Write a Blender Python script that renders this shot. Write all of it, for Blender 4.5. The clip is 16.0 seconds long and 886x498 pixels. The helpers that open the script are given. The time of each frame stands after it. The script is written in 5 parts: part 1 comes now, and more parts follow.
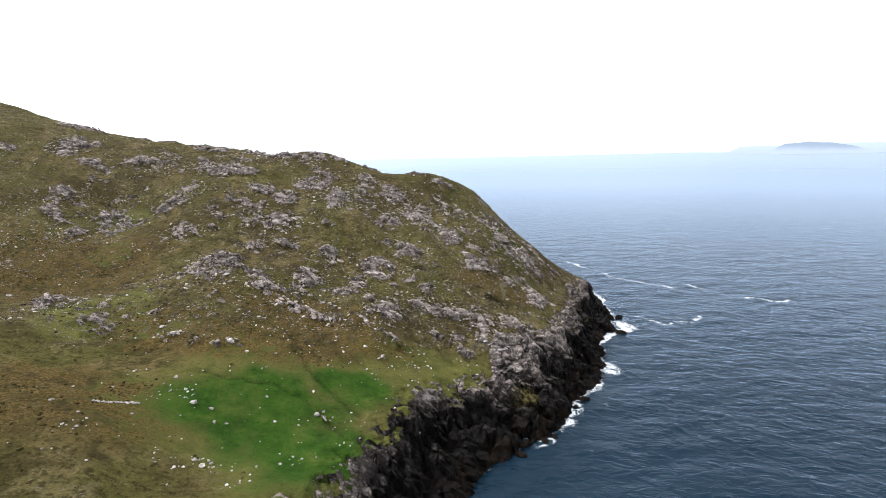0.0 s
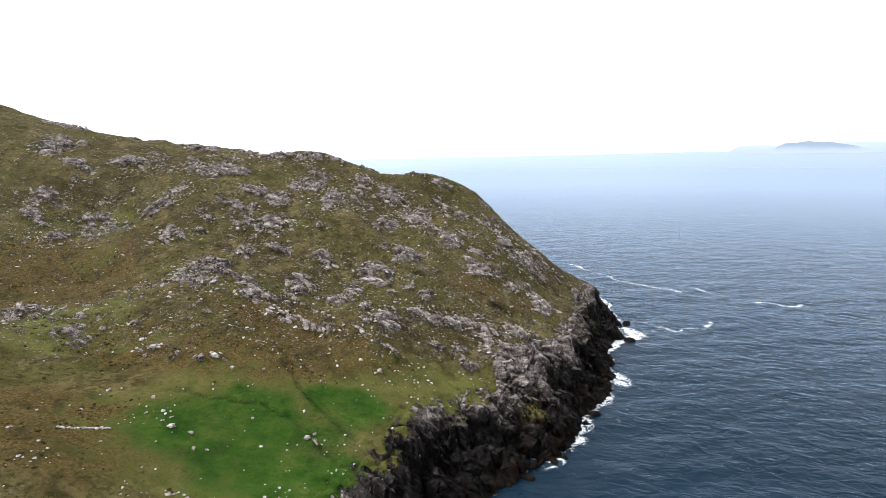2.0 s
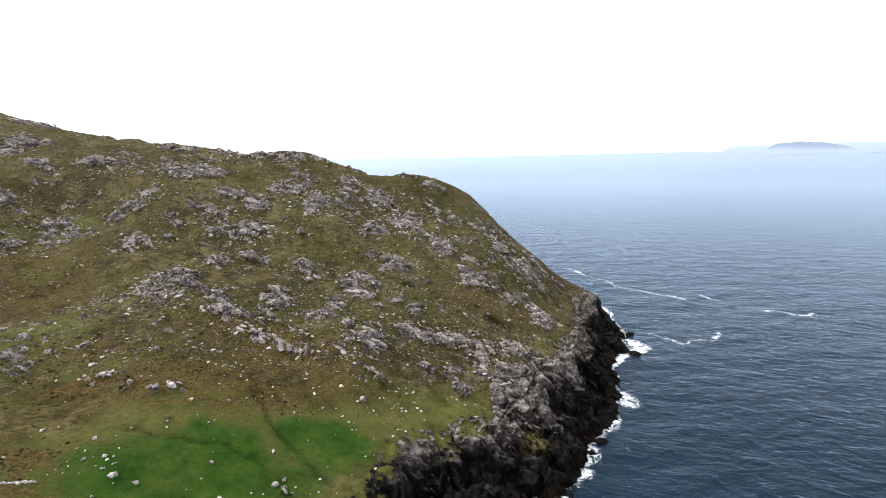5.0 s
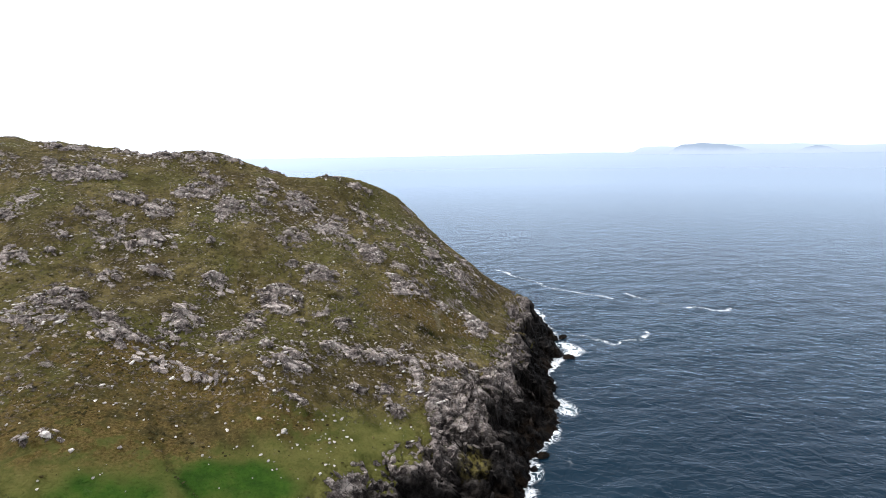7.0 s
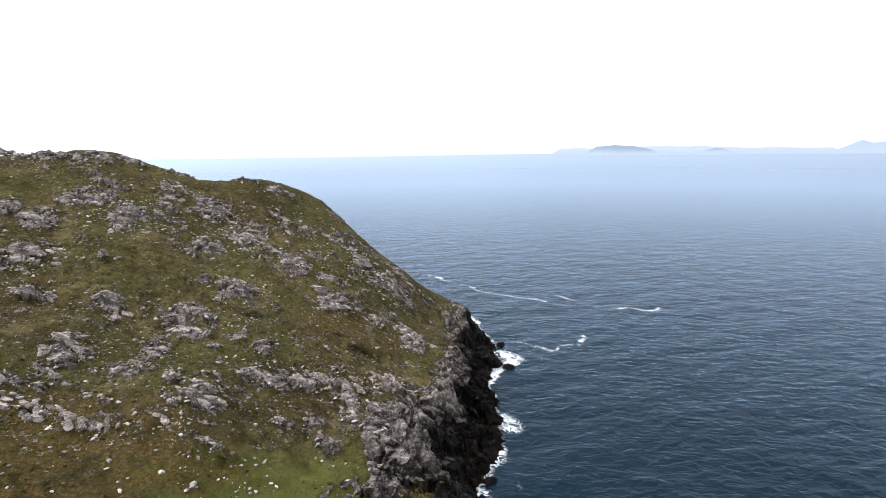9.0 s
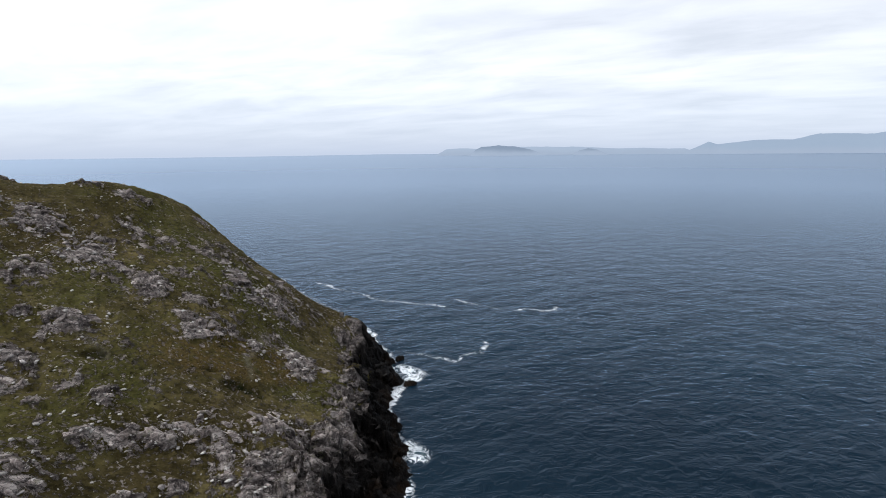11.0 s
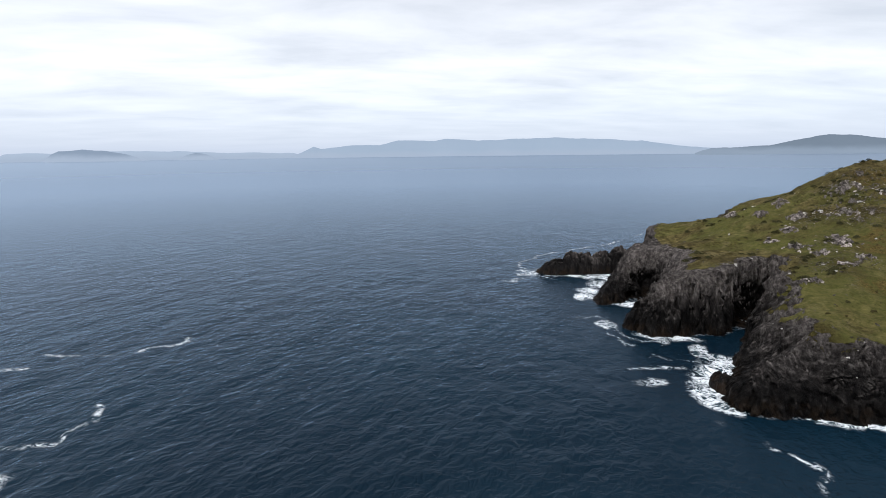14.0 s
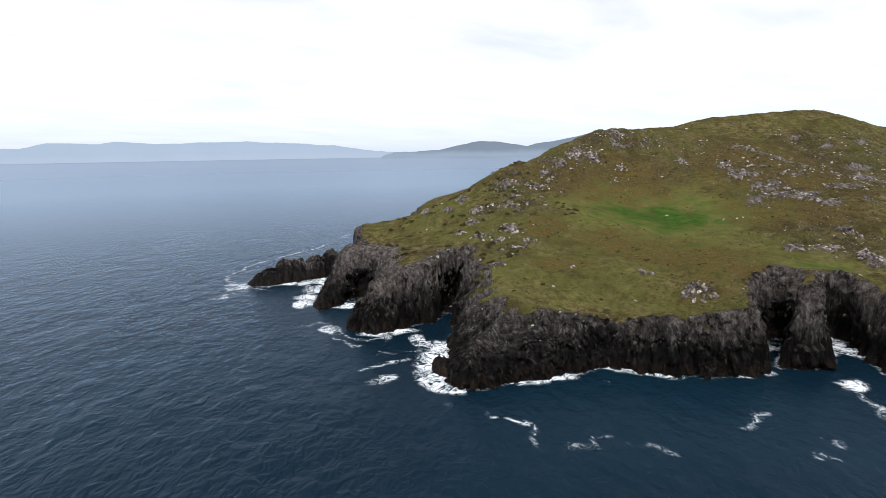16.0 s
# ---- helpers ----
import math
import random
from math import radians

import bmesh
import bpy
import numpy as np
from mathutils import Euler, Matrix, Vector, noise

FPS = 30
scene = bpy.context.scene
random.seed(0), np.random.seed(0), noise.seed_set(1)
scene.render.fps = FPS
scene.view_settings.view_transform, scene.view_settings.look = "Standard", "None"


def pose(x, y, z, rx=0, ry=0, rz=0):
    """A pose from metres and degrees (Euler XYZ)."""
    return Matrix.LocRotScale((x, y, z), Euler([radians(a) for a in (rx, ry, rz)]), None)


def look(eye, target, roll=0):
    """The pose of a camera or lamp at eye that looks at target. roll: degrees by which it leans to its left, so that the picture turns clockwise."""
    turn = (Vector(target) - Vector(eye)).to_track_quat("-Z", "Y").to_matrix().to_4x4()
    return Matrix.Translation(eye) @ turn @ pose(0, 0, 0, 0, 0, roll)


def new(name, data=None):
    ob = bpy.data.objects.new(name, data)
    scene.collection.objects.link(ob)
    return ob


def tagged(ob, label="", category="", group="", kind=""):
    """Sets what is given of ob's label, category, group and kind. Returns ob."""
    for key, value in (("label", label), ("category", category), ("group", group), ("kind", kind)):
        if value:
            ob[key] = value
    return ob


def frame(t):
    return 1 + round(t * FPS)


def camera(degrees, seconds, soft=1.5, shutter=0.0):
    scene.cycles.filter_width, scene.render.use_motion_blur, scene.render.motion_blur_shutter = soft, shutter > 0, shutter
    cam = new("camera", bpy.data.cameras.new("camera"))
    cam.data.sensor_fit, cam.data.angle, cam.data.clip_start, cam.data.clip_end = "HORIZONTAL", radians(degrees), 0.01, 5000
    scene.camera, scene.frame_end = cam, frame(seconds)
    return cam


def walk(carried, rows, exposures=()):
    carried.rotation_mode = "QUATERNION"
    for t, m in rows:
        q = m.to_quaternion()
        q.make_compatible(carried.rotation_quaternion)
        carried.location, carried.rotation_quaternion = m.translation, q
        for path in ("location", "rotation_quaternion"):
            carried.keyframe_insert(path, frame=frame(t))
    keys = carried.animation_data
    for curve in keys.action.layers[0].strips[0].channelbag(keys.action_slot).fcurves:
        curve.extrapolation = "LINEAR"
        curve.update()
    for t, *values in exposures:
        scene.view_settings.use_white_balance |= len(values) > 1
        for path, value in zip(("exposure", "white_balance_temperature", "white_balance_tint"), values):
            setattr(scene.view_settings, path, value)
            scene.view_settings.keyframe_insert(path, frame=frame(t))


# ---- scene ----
cam = camera(78.15, 16.0, soft=0.7)

# Drone's way: seconds, place in metres, heading clockwise from +y, pitch and roll in degrees
FLIGHT = [
    (0, 0.00, 0.00, 59.82, 2.93, -9.75, -1.01),
    (0.5, -0.07, 2.10, 59.72, 2.97, -9.72, -1.04),
    (1, -0.13, 4.13, 59.69, 3.00, -9.72, -1.04),
    (1.5, -0.12, 6.15, 59.71, 3.03, -9.73, -1.04),
    (2, -0.01, 8.19, 59.74, 3.03, -9.77, -1.03),
    (2.5, 0.15, 10.27, 59.75, 3.05, -9.77, -1.03),
    (3, 0.30, 12.37, 59.77, 3.07, -9.78, -1.01),
    (3.5, 0.46, 14.48, 59.81, 3.12, -9.80, -0.98),
    (6, 1.47, 24.56, 60.08, 5.74, -9.85, -0.91),
    (6.5, 1.46, 26.83, 60.15, 8.96, -9.93, -0.88),
    (7, 1.33, 29.19, 60.20, 11.55, -9.95, -0.84),
    (7.5, 1.34, 31.66, 60.25, 13.04, -9.97, -0.76),
    (8, 1.49, 34.18, 60.29, 13.99, -9.98, -0.69),
    (8.5, 1.67, 36.73, 60.29, 16.37, -9.95, -0.61),
    (9, 1.96, 39.44, 60.27, 19.42, -9.96, -0.61),
    (11.5, 7.92, 55.20, 59.61, 35.81, -10.04, -0.48),
    (12, 9.08, 57.21, 59.83, 41.79, -9.98, -0.47),
    (12.5, 10.41, 59.06, 60.09, 47.58, -9.99, -0.57),
    (13, 11.83, 60.68, 60.28, 53.75, -10.00, -0.68),
    (13.5, 13.21, 62.26, 60.37, 61.58, -10.01, -0.78),
    (14, 14.49, 63.80, 60.40, 69.74, -10.04, -0.71),
    (14.5, 15.83, 65.34, 60.45, 77.13, -10.05, -0.71),
    (15, 17.28, 66.80, 60.48, 84.33, -10.05, -0.79),
    (15.5, 18.83, 67.96, 60.44, 92.52, -10.05, -0.82),
    (16, 20.52, 68.84, 60.18, 100.67, -10.02, -0.87),
]


def aimed(x, y, z, heading, pitch, roll):
    a, p = radians(heading), radians(pitch)
    return look((x, y, z), (x + math.sin(a) * math.cos(p), y + math.cos(a) * math.cos(p), z + math.sin(p)), roll)


EXPOSURES = [(0, 0.69, 6300, 11), (7, 0.63, 6300, 11), (9, 0.53, 6250, 11), (11.5, -0.42, 6050, 10), (12.5, -0.62, 6050, 10), (13.5, -0.25, 6100, 10), (14.5, -0.14, 6150, 10), (16, 0.08, 6250, 11)]
walk(cam, [(t, aimed(*p)) for t, *p in FLIGHT], EXPOSURES)
# END PATH
# ---- sky, sun ----
world = bpy.data.worlds.new("overcast_sky")
scene.world = world
world.use_nodes = True
wt = world.node_tree
wt.nodes.clear()


def wn(kind, **values):
    node = wt.nodes.new(kind)
    for key, value in values.items():
        node.inputs[key].default_value = value
    return node


SUN_HEIGHT, SUN_FROM = 48.0, 292.0      # degrees up; compass bearing that it shines from, +y being north
sky = wt.nodes.new("ShaderNodeTexSky")
sky.sky_type, sky.sun_disc = "NISHITA", False
sky.sun_elevation, sky.sun_rotation = radians(SUN_HEIGHT), radians(SUN_FROM)
coord = wt.nodes.new("ShaderNodeTexCoord")
split = wt.nodes.new("ShaderNodeSeparateXYZ")
wt.links.new(coord.outputs["Generated"], split.inputs[0])
lift = wt.nodes.new("ShaderNodeMath")
lift.operation = "MAXIMUM"
lift.inputs[1].default_value = 0.0
wt.links.new(split.outputs["Z"], lift.inputs[0])
add = wt.nodes.new("ShaderNodeMath")
add.operation = "ADD"
add.inputs[1].default_value = 0.10
wt.links.new(lift.outputs[0], add.inputs[0])
flat = []
for axis in "XY":
    div = wt.nodes.new("ShaderNodeMath")
    div.operation = "DIVIDE"
    wt.links.new(split.outputs[axis], div.inputs[0])
    wt.links.new(add.outputs[0], div.inputs[1])
    flat.append(div)
deck = wt.nodes.new("ShaderNodeCombineXYZ")
for k in (0, 1):
    wt.links.new(flat[k].outputs[0], deck.inputs[k])
band = wt.nodes.new("ShaderNodeMapping")      # cloud rolls lie across the wind
band.vector_type = "TEXTURE"
band.inputs["Rotation"].default_value = (0, 0, radians(-60))
band.inputs["Scale"].default_value = (1.55, 0.9, 1)
wt.links.new(deck.outputs[0], band.inputs["Vector"])
clouds = wn("ShaderNodeTexNoise", Scale=1.35, Detail=8.0, Roughness=0.55, Distortion=0.25)
wt.links.new(band.outputs[0], clouds.inputs["Vector"])
ramp = wt.nodes.new("ShaderNodeValToRGB")
ramp.color_ramp.elements[0].position, ramp.color_ramp.elements[0].color = 0.30, (0.92, 0.93, 0.96, 1)
ramp.color_ramp.elements[1].position, ramp.color_ramp.elements[1].color = 0.70, (1.33, 1.31, 1.30, 1)
wt.links.new(clouds.outputs["Fac"], ramp.inputs["Fac"])
# the cloud deck pales into sea mist towards the horizon
mist = wt.nodes.new("ShaderNodeMapRange")
mist.inputs["From Min"].default_value, mist.inputs["From Max"].default_value = 0.0, 0.13
mist.inputs["To Min"].default_value, mist.inputs["To Max"].default_value = 0.0, 1.0
wt.links.new(split.outputs["Z"], mist.inputs["Value"])
veil = wt.nodes.new("ShaderNodeMix")
veil.data_type = "RGBA"
veil.inputs["A"].default_value = (0.66, 0.725, 0.85, 1)
wt.links.new(mist.outputs["Result"], veil.inputs["Factor"])
# the deck is brightest on the side of the veiled sun
side = wt.nodes.new("ShaderNodeVectorMath")
side.operation = "DOT_PRODUCT"
side.inputs[1].default_value = (math.sin(radians(SUN_FROM)), math.cos(radians(SUN_FROM)), 0)
wt.links.new(coord.outputs["Generated"], side.inputs[0])
tilt = wt.nodes.new("ShaderNodeMath")
tilt.operation = "MULTIPLY"
wt.links.new(side.outputs["Value"], tilt.inputs[0])
wt.links.new(lift.outputs[0], tilt.inputs[1])
gain = wt.nodes.new("ShaderNodeMath")
gain.operation = "MULTIPLY_ADD"
gain.inputs[1].default_value, gain.inputs[2].default_value = 0.95, 1.0
wt.links.new(tilt.outputs[0], gain.inputs[0])
lit_deck = wt.nodes.new("ShaderNodeVectorMath")
lit_deck.operation = "SCALE"
wt.links.new(ramp.outputs["Color"], lit_deck.inputs[0])
wt.links.new(gain.outputs[0], lit_deck.inputs["Scale"])
wt.links.new(lit_deck.outputs["Vector"], veil.inputs["B"])
blend = wt.nodes.new("ShaderNodeMix")
blend.data_type, blend.blend_type = "RGBA", "ADD"
blend.inputs["Factor"].default_value = 0.02
wt.links.new(veil.outputs["Result"], blend.inputs["A"])
wt.links.new(sky.outputs["Color"], blend.inputs["B"])
ground_bg = wn("ShaderNodeBackground", Strength=1.0)
wt.links.new(blend.outputs["Result"], ground_bg.inputs["Color"])
wout = wt.nodes.new("ShaderNodeOutputWorld")
wt.links.new(ground_bg.outputs[0], wout.inputs["Surface"])

sun_data = bpy.data.lights.new("sun", "SUN")
sun_data.energy, sun_data.angle, sun_data.color = 2.2, radians(8), (1.0, 0.96, 0.90)
sun = new("sun", sun_data)
sa, se = radians(SUN_FROM), radians(SUN_HEIGHT)
sun.matrix_world = look((math.sin(sa) * math.cos(se) * 300, math.cos(sa) * math.cos(se) * 300, math.sin(se) * 300), (0, 0, 0))

# ---- materials ----
class Nodes:
    """A small helper to write node trees in one line a node."""

    def __init__(self, name):
        self.mat = bpy.data.materials.new(name)
        self.mat.use_nodes = True
        self.tree = self.mat.node_tree
        self.tree.nodes.clear()
        self.out = self.tree.nodes.new("ShaderNodeOutputMaterial")
        self.bsdf = self.tree.nodes.new("ShaderNodeBsdfPrincipled")
        self.tree.links.new(self.bsdf.outputs[0], self.out.inputs["Surface"])

    def put(self, socket, value):
        if hasattr(value, "is_output"):
            self.tree.links.new(value, socket)
        elif isinstance(value, tuple) and len(value) == 3 and socket.type == "RGBA":
            socket.default_value = (*value, 1)
        else:
            socket.default_value = value

    def place(self, stretch=(1, 1, 1)):
        geo = self.tree.nodes.new("ShaderNodeNewGeometry")
        if stretch == (1, 1, 1):
            return geo.outputs["Position"]
        m = self.tree.nodes.new("ShaderNodeMapping")
        self.tree.links.new(geo.outputs["Position"], m.inputs["Vector"])
        m.inputs["Scale"].default_value = stretch
        return m.outputs["Vector"]

    def noise(self, scale, detail=4.0, rough=0.55, where=None, twist=0.0):
        n = self.tree.nodes.new("ShaderNodeTexNoise")
        self.put(n.inputs["Vector"], where or self.place())
        n.inputs["Scale"].default_value, n.inputs["Detail"].default_value = scale, detail
        n.inputs["Roughness"].default_value, n.inputs["Distortion"].default_value = rough, twist
        return n.outputs["Fac"]

    def cells(self, scale, where=None, feature="F1", output="Distance"):
        n = self.tree.nodes.new("ShaderNodeTexVoronoi")
        n.feature = feature
        self.put(n.inputs["Vector"], where or self.place())
        n.inputs["Scale"].default_value = scale
        return n.outputs[output]

    def ramp(self, value, *stops):
        n = self.tree.nodes.new("ShaderNodeValToRGB")
        self.put(n.inputs["Fac"], value)
        while len(n.color_ramp.elements) < len(stops):
            n.color_ramp.elements.new(0.5)
        for e, (at, c) in zip(n.color_ramp.elements, stops):
            e.position, e.color = at, (*(c if isinstance(c, tuple) else (c, c, c)), 1)
        return n.outputs["Color"]

    def mix(self, factor, a, b, how="MIX"):
        n = self.tree.nodes.new("ShaderNodeMix")
        n.data_type, n.blend_type = "RGBA", how
        self.put(n.inputs["Factor"], factor)
        self.put(n.inputs["A"], a)
        self.put(n.inputs["B"], b)
        return n.outputs["Result"]

    def sums(self, how, a, b=0.0, c=0.0):
        n = self.tree.nodes.new("ShaderNodeMath")
        n.operation = how
        for k, v in enumerate((a, b, c)):
            self.put(n.inputs[k], v)
        return n.outputs[0]

    def span(self, value, low, high, to_low=0.0, to_high=1.0):
        n = self.tree.nodes.new("ShaderNodeMapRange")
        n.interpolation_type = "SMOOTHSTEP"
        for key, v in zip(("Value", "From Min", "From Max", "To Min", "To Max"), (value, low, high, to_low, to_high)):
            self.put(n.inputs[key], v)
        return n.outputs["Result"]

    def mask(self, name):
        n = self.tree.nodes.new("ShaderNodeAttribute")
        n.attribute_name = name
        return n.outputs["Fac"]

    def height(self):
        n = self.tree.nodes.new("ShaderNodeSeparateXYZ")
        self.tree.links.new(self.place(), n.inputs[0])
        return n.outputs["Z"]

    def steep(self):
        """The upward part of the surface's normal."""
        geo = self.tree.nodes.new("ShaderNodeNewGeometry")
        n = self.tree.nodes.new("ShaderNodeSeparateXYZ")
        self.tree.links.new(geo.outputs["Normal"], n.inputs[0])
        return n.outputs["Z"]

    def chance(self):
        return self.tree.nodes.new("ShaderNodeObjectInfo").outputs["Random"]

    def bump(self, value, strength, distance, under=None):
        n = self.tree.nodes.new("ShaderNodeBump")
        self.put(n.inputs["Strength"], strength)
        n.inputs["Distance"].default_value = distance
        self.tree.links.new(value, n.inputs["Height"])
        if under:
            self.tree.links.new(under, n.inputs["Normal"])
        return n.outputs["Normal"]

    def done(self, colour, roughness=0.9, normal=None, **more):
        self.put(self.bsdf.inputs["Base Color"], colour)
        self.put(self.bsdf.inputs["Roughness"], roughness)
        if normal:
            self.put(self.bsdf.inputs["Normal"], normal)
        for key, value in more.items():
            self.put(self.bsdf.inputs[key.replace("_", " ")], value)
        return self.mat


def rock_colours(m, dark=0.0):
    """Pale mauve-grey gneiss, with lichen and dark joints; black where the sea wets it."""
    strike = m.tree.nodes.new("ShaderNodeMapping")      # bedding runs slantwise across the hill
    m.tree.links.new(m.place(), strike.inputs["Vector"])
    strike.inputs["Rotation"].default_value = (radians(18), radians(-14), radians(37))
    strike.inputs["Scale"].default_value = (0.45, 1.25, 1.0)
    bedded = strike.outputs["Vector"]
    tone = m.ramp(m.noise(0.6, 6, 0.6, bedded), (0.36, (0.050, 0.041, 0.038)), (0.50, (0.218, 0.182, 0.166)), (0.64, (0.50, 0.44, 0.40)))
    tone = m.mix(m.span(m.noise(2.6, 4, 0.65), 0.54, 0.66, 0, 0.55), tone, (0.60, 0.56, 0.51))
    for size, where in ((0.42, m.place((1, 1, 0.5))), (0.9, bedded)):
        seam = m.sums("ABSOLUTE", m.sums("SUBTRACT", m.noise(size, 4, 0.6, where, 0.6), 0.5))
        tone = m.mix(m.span(seam, 0.0, 0.024, 0.8, 0), tone, (0.026, 0.023, 0.024))
    tone = m.mix(m.span(m.noise(0.8, 4, 0.6), 0.55, 0.72, 0, 0.55), tone, (0.085, 0.088, 0.040))
    edge = m.sums("ADD", m.height(), m.sums("MULTIPLY", m.sums("SUBTRACT", m.noise(0.11, 6, 0.65), 0.5), 20.0))
    sheer = m.sums("ADD", m.span(m.steep(), 0.45, 0.8, 3.2, 0), m.sums("MULTIPLY", m.mask("splash"), 0.2))
    wet = m.span(m.sums("SUBTRACT", edge, sheer), 3.0, 9.5, 1, 0)
    sea_black = m.ramp(m.noise(0.8, 7, 0.74, m.place((1, 1, 0.3))), (0.42, (0.0022, 0.0021, 0.0022)), (0.57, (0.009, 0.0083, 0.008)), (0.74, (0.055, 0.048, 0.043)))
    if dark:
        # dark cliff rock; upright streaks paint in lit ridges and black crevices
        dark_rock_shade = m.ramp(m.noise(0.55, 7, 0.74, m.place((1, 1, 0.2))), (0.38, (0.004, 0.0037, 0.0036)), (0.52, (0.032, 0.028, 0.026)), (0.68, (0.140, 0.126, 0.115)))
        tone = m.mix(dark, tone, dark_rock_shade)
    tone = m.mix(m.sums("MULTIPLY", wet, 0.95), tone, sea_black)
    weed = m.sums("MULTIPLY", m.span(m.height(), 1.4, 4.5, 1, 0), m.span(m.noise(0.35, 4, 0.6), 0.42, 0.60))
    tone = m.mix(m.sums("MULTIPLY", weed, 0.28), tone, (0.040, 0.024, 0.012))
    return tone, wet


def land_material():
    m = Nodes("hill_turf_and_rock")
    rock, green, bracken, stony = m.mask("rock"), m.mask("green"), m.mask("bracken"), m.mask("stony")
    fine, mid, wide = m.noise(2.4, 6, 0.72), m.noise(0.36, 6, 0.66), m.noise(0.045, 4, 0.55)
    tuft = m.noise(0.95, 5, 0.66)
    heath = m.ramp(mid, (0.34, (0.036, 0.030, 0.011)), (0.50, (0.090, 0.073, 0.028)), (0.68, (0.168, 0.133, 0.055)))
    heath = m.mix(m.span(wide, 0.42, 0.60, 0, 0.8), heath, m.ramp(fine, (0.34, (0.034, 0.036, 0.009)), (0.66, (0.100, 0.093, 0.027))))
    swathe, patch = m.noise(0.028, 5, 0.62, None, 0.8), m.noise(0.12, 6, 0.64, None, 0.6)
    heath = m.mix(m.span(swathe, 0.40, 0.50, 0.6, 0), heath, m.ramp(fine, (0.34, (0.022, 0.017, 0.007)), (0.66, (0.075, 0.055, 0.023))))
    heath = m.mix(m.span(swathe, 0.55, 0.64, 0, 0.6), heath, m.ramp(mid, (0.34, (0.044, 0.050, 0.012)), (0.66, (0.105, 0.104, 0.030))))
    heath = m.mix(m.span(patch, 0.54, 0.64, 0, 0.45), heath, m.ramp(fine, (0.36, (0.095, 0.074, 0.029)), (0.64, (0.245, 0.205, 0.098))))
    heath = m.mix(m.span(patch, 0.36, 0.46, 0.55, 0), heath, (0.032, 0.027, 0.009))
    heath = m.mix(m.span(tuft, 0.36, 0.50, 0.7, 0), heath, (0.017, 0.014, 0.004))
    heath = m.mix(m.span(fine, 0.57, 0.70, 0, 0.5), heath, (0.185, 0.150, 0.062))
    fern = m.ramp(fine, (0.34, (0.030, 0.018, 0.006)), (0.5, (0.088, 0.062, 0.021)), (0.66, (0.160, 0.117, 0.045)))
    fern = m.mix(m.span(tuft, 0.50, 0.62, 0, 0.75), fern, (0.047, 0.040, 0.007))
    turf = m.mix(m.sums("MULTIPLY", bracken, m.span(mid, 0.36, 0.60, 0, 0.85)), heath, fern)
    lawn = m.ramp(m.noise(0.22, 5, 0.6), (0.34, (0.019, 0.050, 0.007)), (0.52, (0.034, 0.078, 0.010)), (0.70, (0.070, 0.100, 0.019)))
    lawn = m.mix(m.span(fine, 0.32, 0.5, 0.5, 0), lawn, (0.013, 0.032, 0.004))
    pale = m.ramp(mid, (0.34, (0.066, 0.074, 0.018)), (0.68, (0.140, 0.134, 0.041)))
    pale = m.mix(m.span(fine, 0.32, 0.5, 0.5, 0), pale, (0.040, 0.041, 0.008))
    lawn = m.mix(m.span(m.sums("ADD", green, m.sums("MULTIPLY", m.sums("SUBTRACT", mid, 0.5), 0.5)), 0.42, 0.80, 1, 0), lawn, pale)
    lawn = m.mix(m.sums("MULTIPLY", m.span(m.noise(0.09, 5, 0.62), 0.50, 0.62, 0, 0.75), m.span(green, 0.5, 0.9, 1, 0.25)), lawn, turf)
    turf = m.mix(m.span(green, 0.05, 0.5), turf, lawn)
    turf = m.mix(m.sums("MULTIPLY", m.sums("MULTIPLY", m.span(bracken, 0.0, 0.6), m.span(green, 0.45, 0.7, 1, 0)), m.span(mid, 0.40, 0.54, 0, 0.9)), turf, fern)
    turf = m.mix(m.sums("MULTIPLY", m.mask("drain"), m.span(tuft, 0.40, 0.56, 0.0, 0.9)), turf, (0.009, 0.014, 0.005))
    turf = m.mix(m.sums("MULTIPLY", m.mask("track"), m.span(fine, 0.35, 0.55, 0.1, 0.6)), turf, (0.172, 0.153, 0.108))
    stone, wet = rock_colours(m, m.mask("cliff"))
    ragged = m.sums("ADD", rock, m.sums("MULTIPLY", m.sums("SUBTRACT", m.noise(0.85, 8, 0.74), 0.5), 1.9))
    bare = m.span(ragged, 0.50, 0.62)
    flecks = m.sums("MULTIPLY", m.span(m.noise(1.5, 5, 0.68), 0.545, 0.60), m.span(m.sums("ADD", stony, m.sums("MULTIPLY", m.sums("SUBTRACT", patch, 0.5), 1.2)), 0.12, 0.6))
    bare = m.sums("MAXIMUM", bare, m.sums("MULTIPLY", flecks, 0.9))
    lichen = m.sums("MULTIPLY", m.mask("lichen"), m.span(m.noise(0.9, 5, 0.65), 0.40, 0.58))
    stone = m.mix(m.sums("MULTIPLY", lichen, 0.85), stone, (0.22, 0.185, 0.055))
    colour = m.mix(bare, turf, stone)
    rough = m.span(m.sums("MULTIPLY", wet, bare), 0, 1, 0.92, 0.50)
    rib = m.noise(0.75, 6, 0.68, m.place((1, 1, 0.22)))
    n = m.bump(m.noise(0.7, 7, 0.7), 1.0, 1.0)
    n = m.bump(fine, 0.8, 0.28, n)
    n = m.bump(m.sums("MULTIPLY", rib, bare), 1.0, 1.3, n)
    return m.done(colour, rough, n, Specular_IOR_Level=0.03)


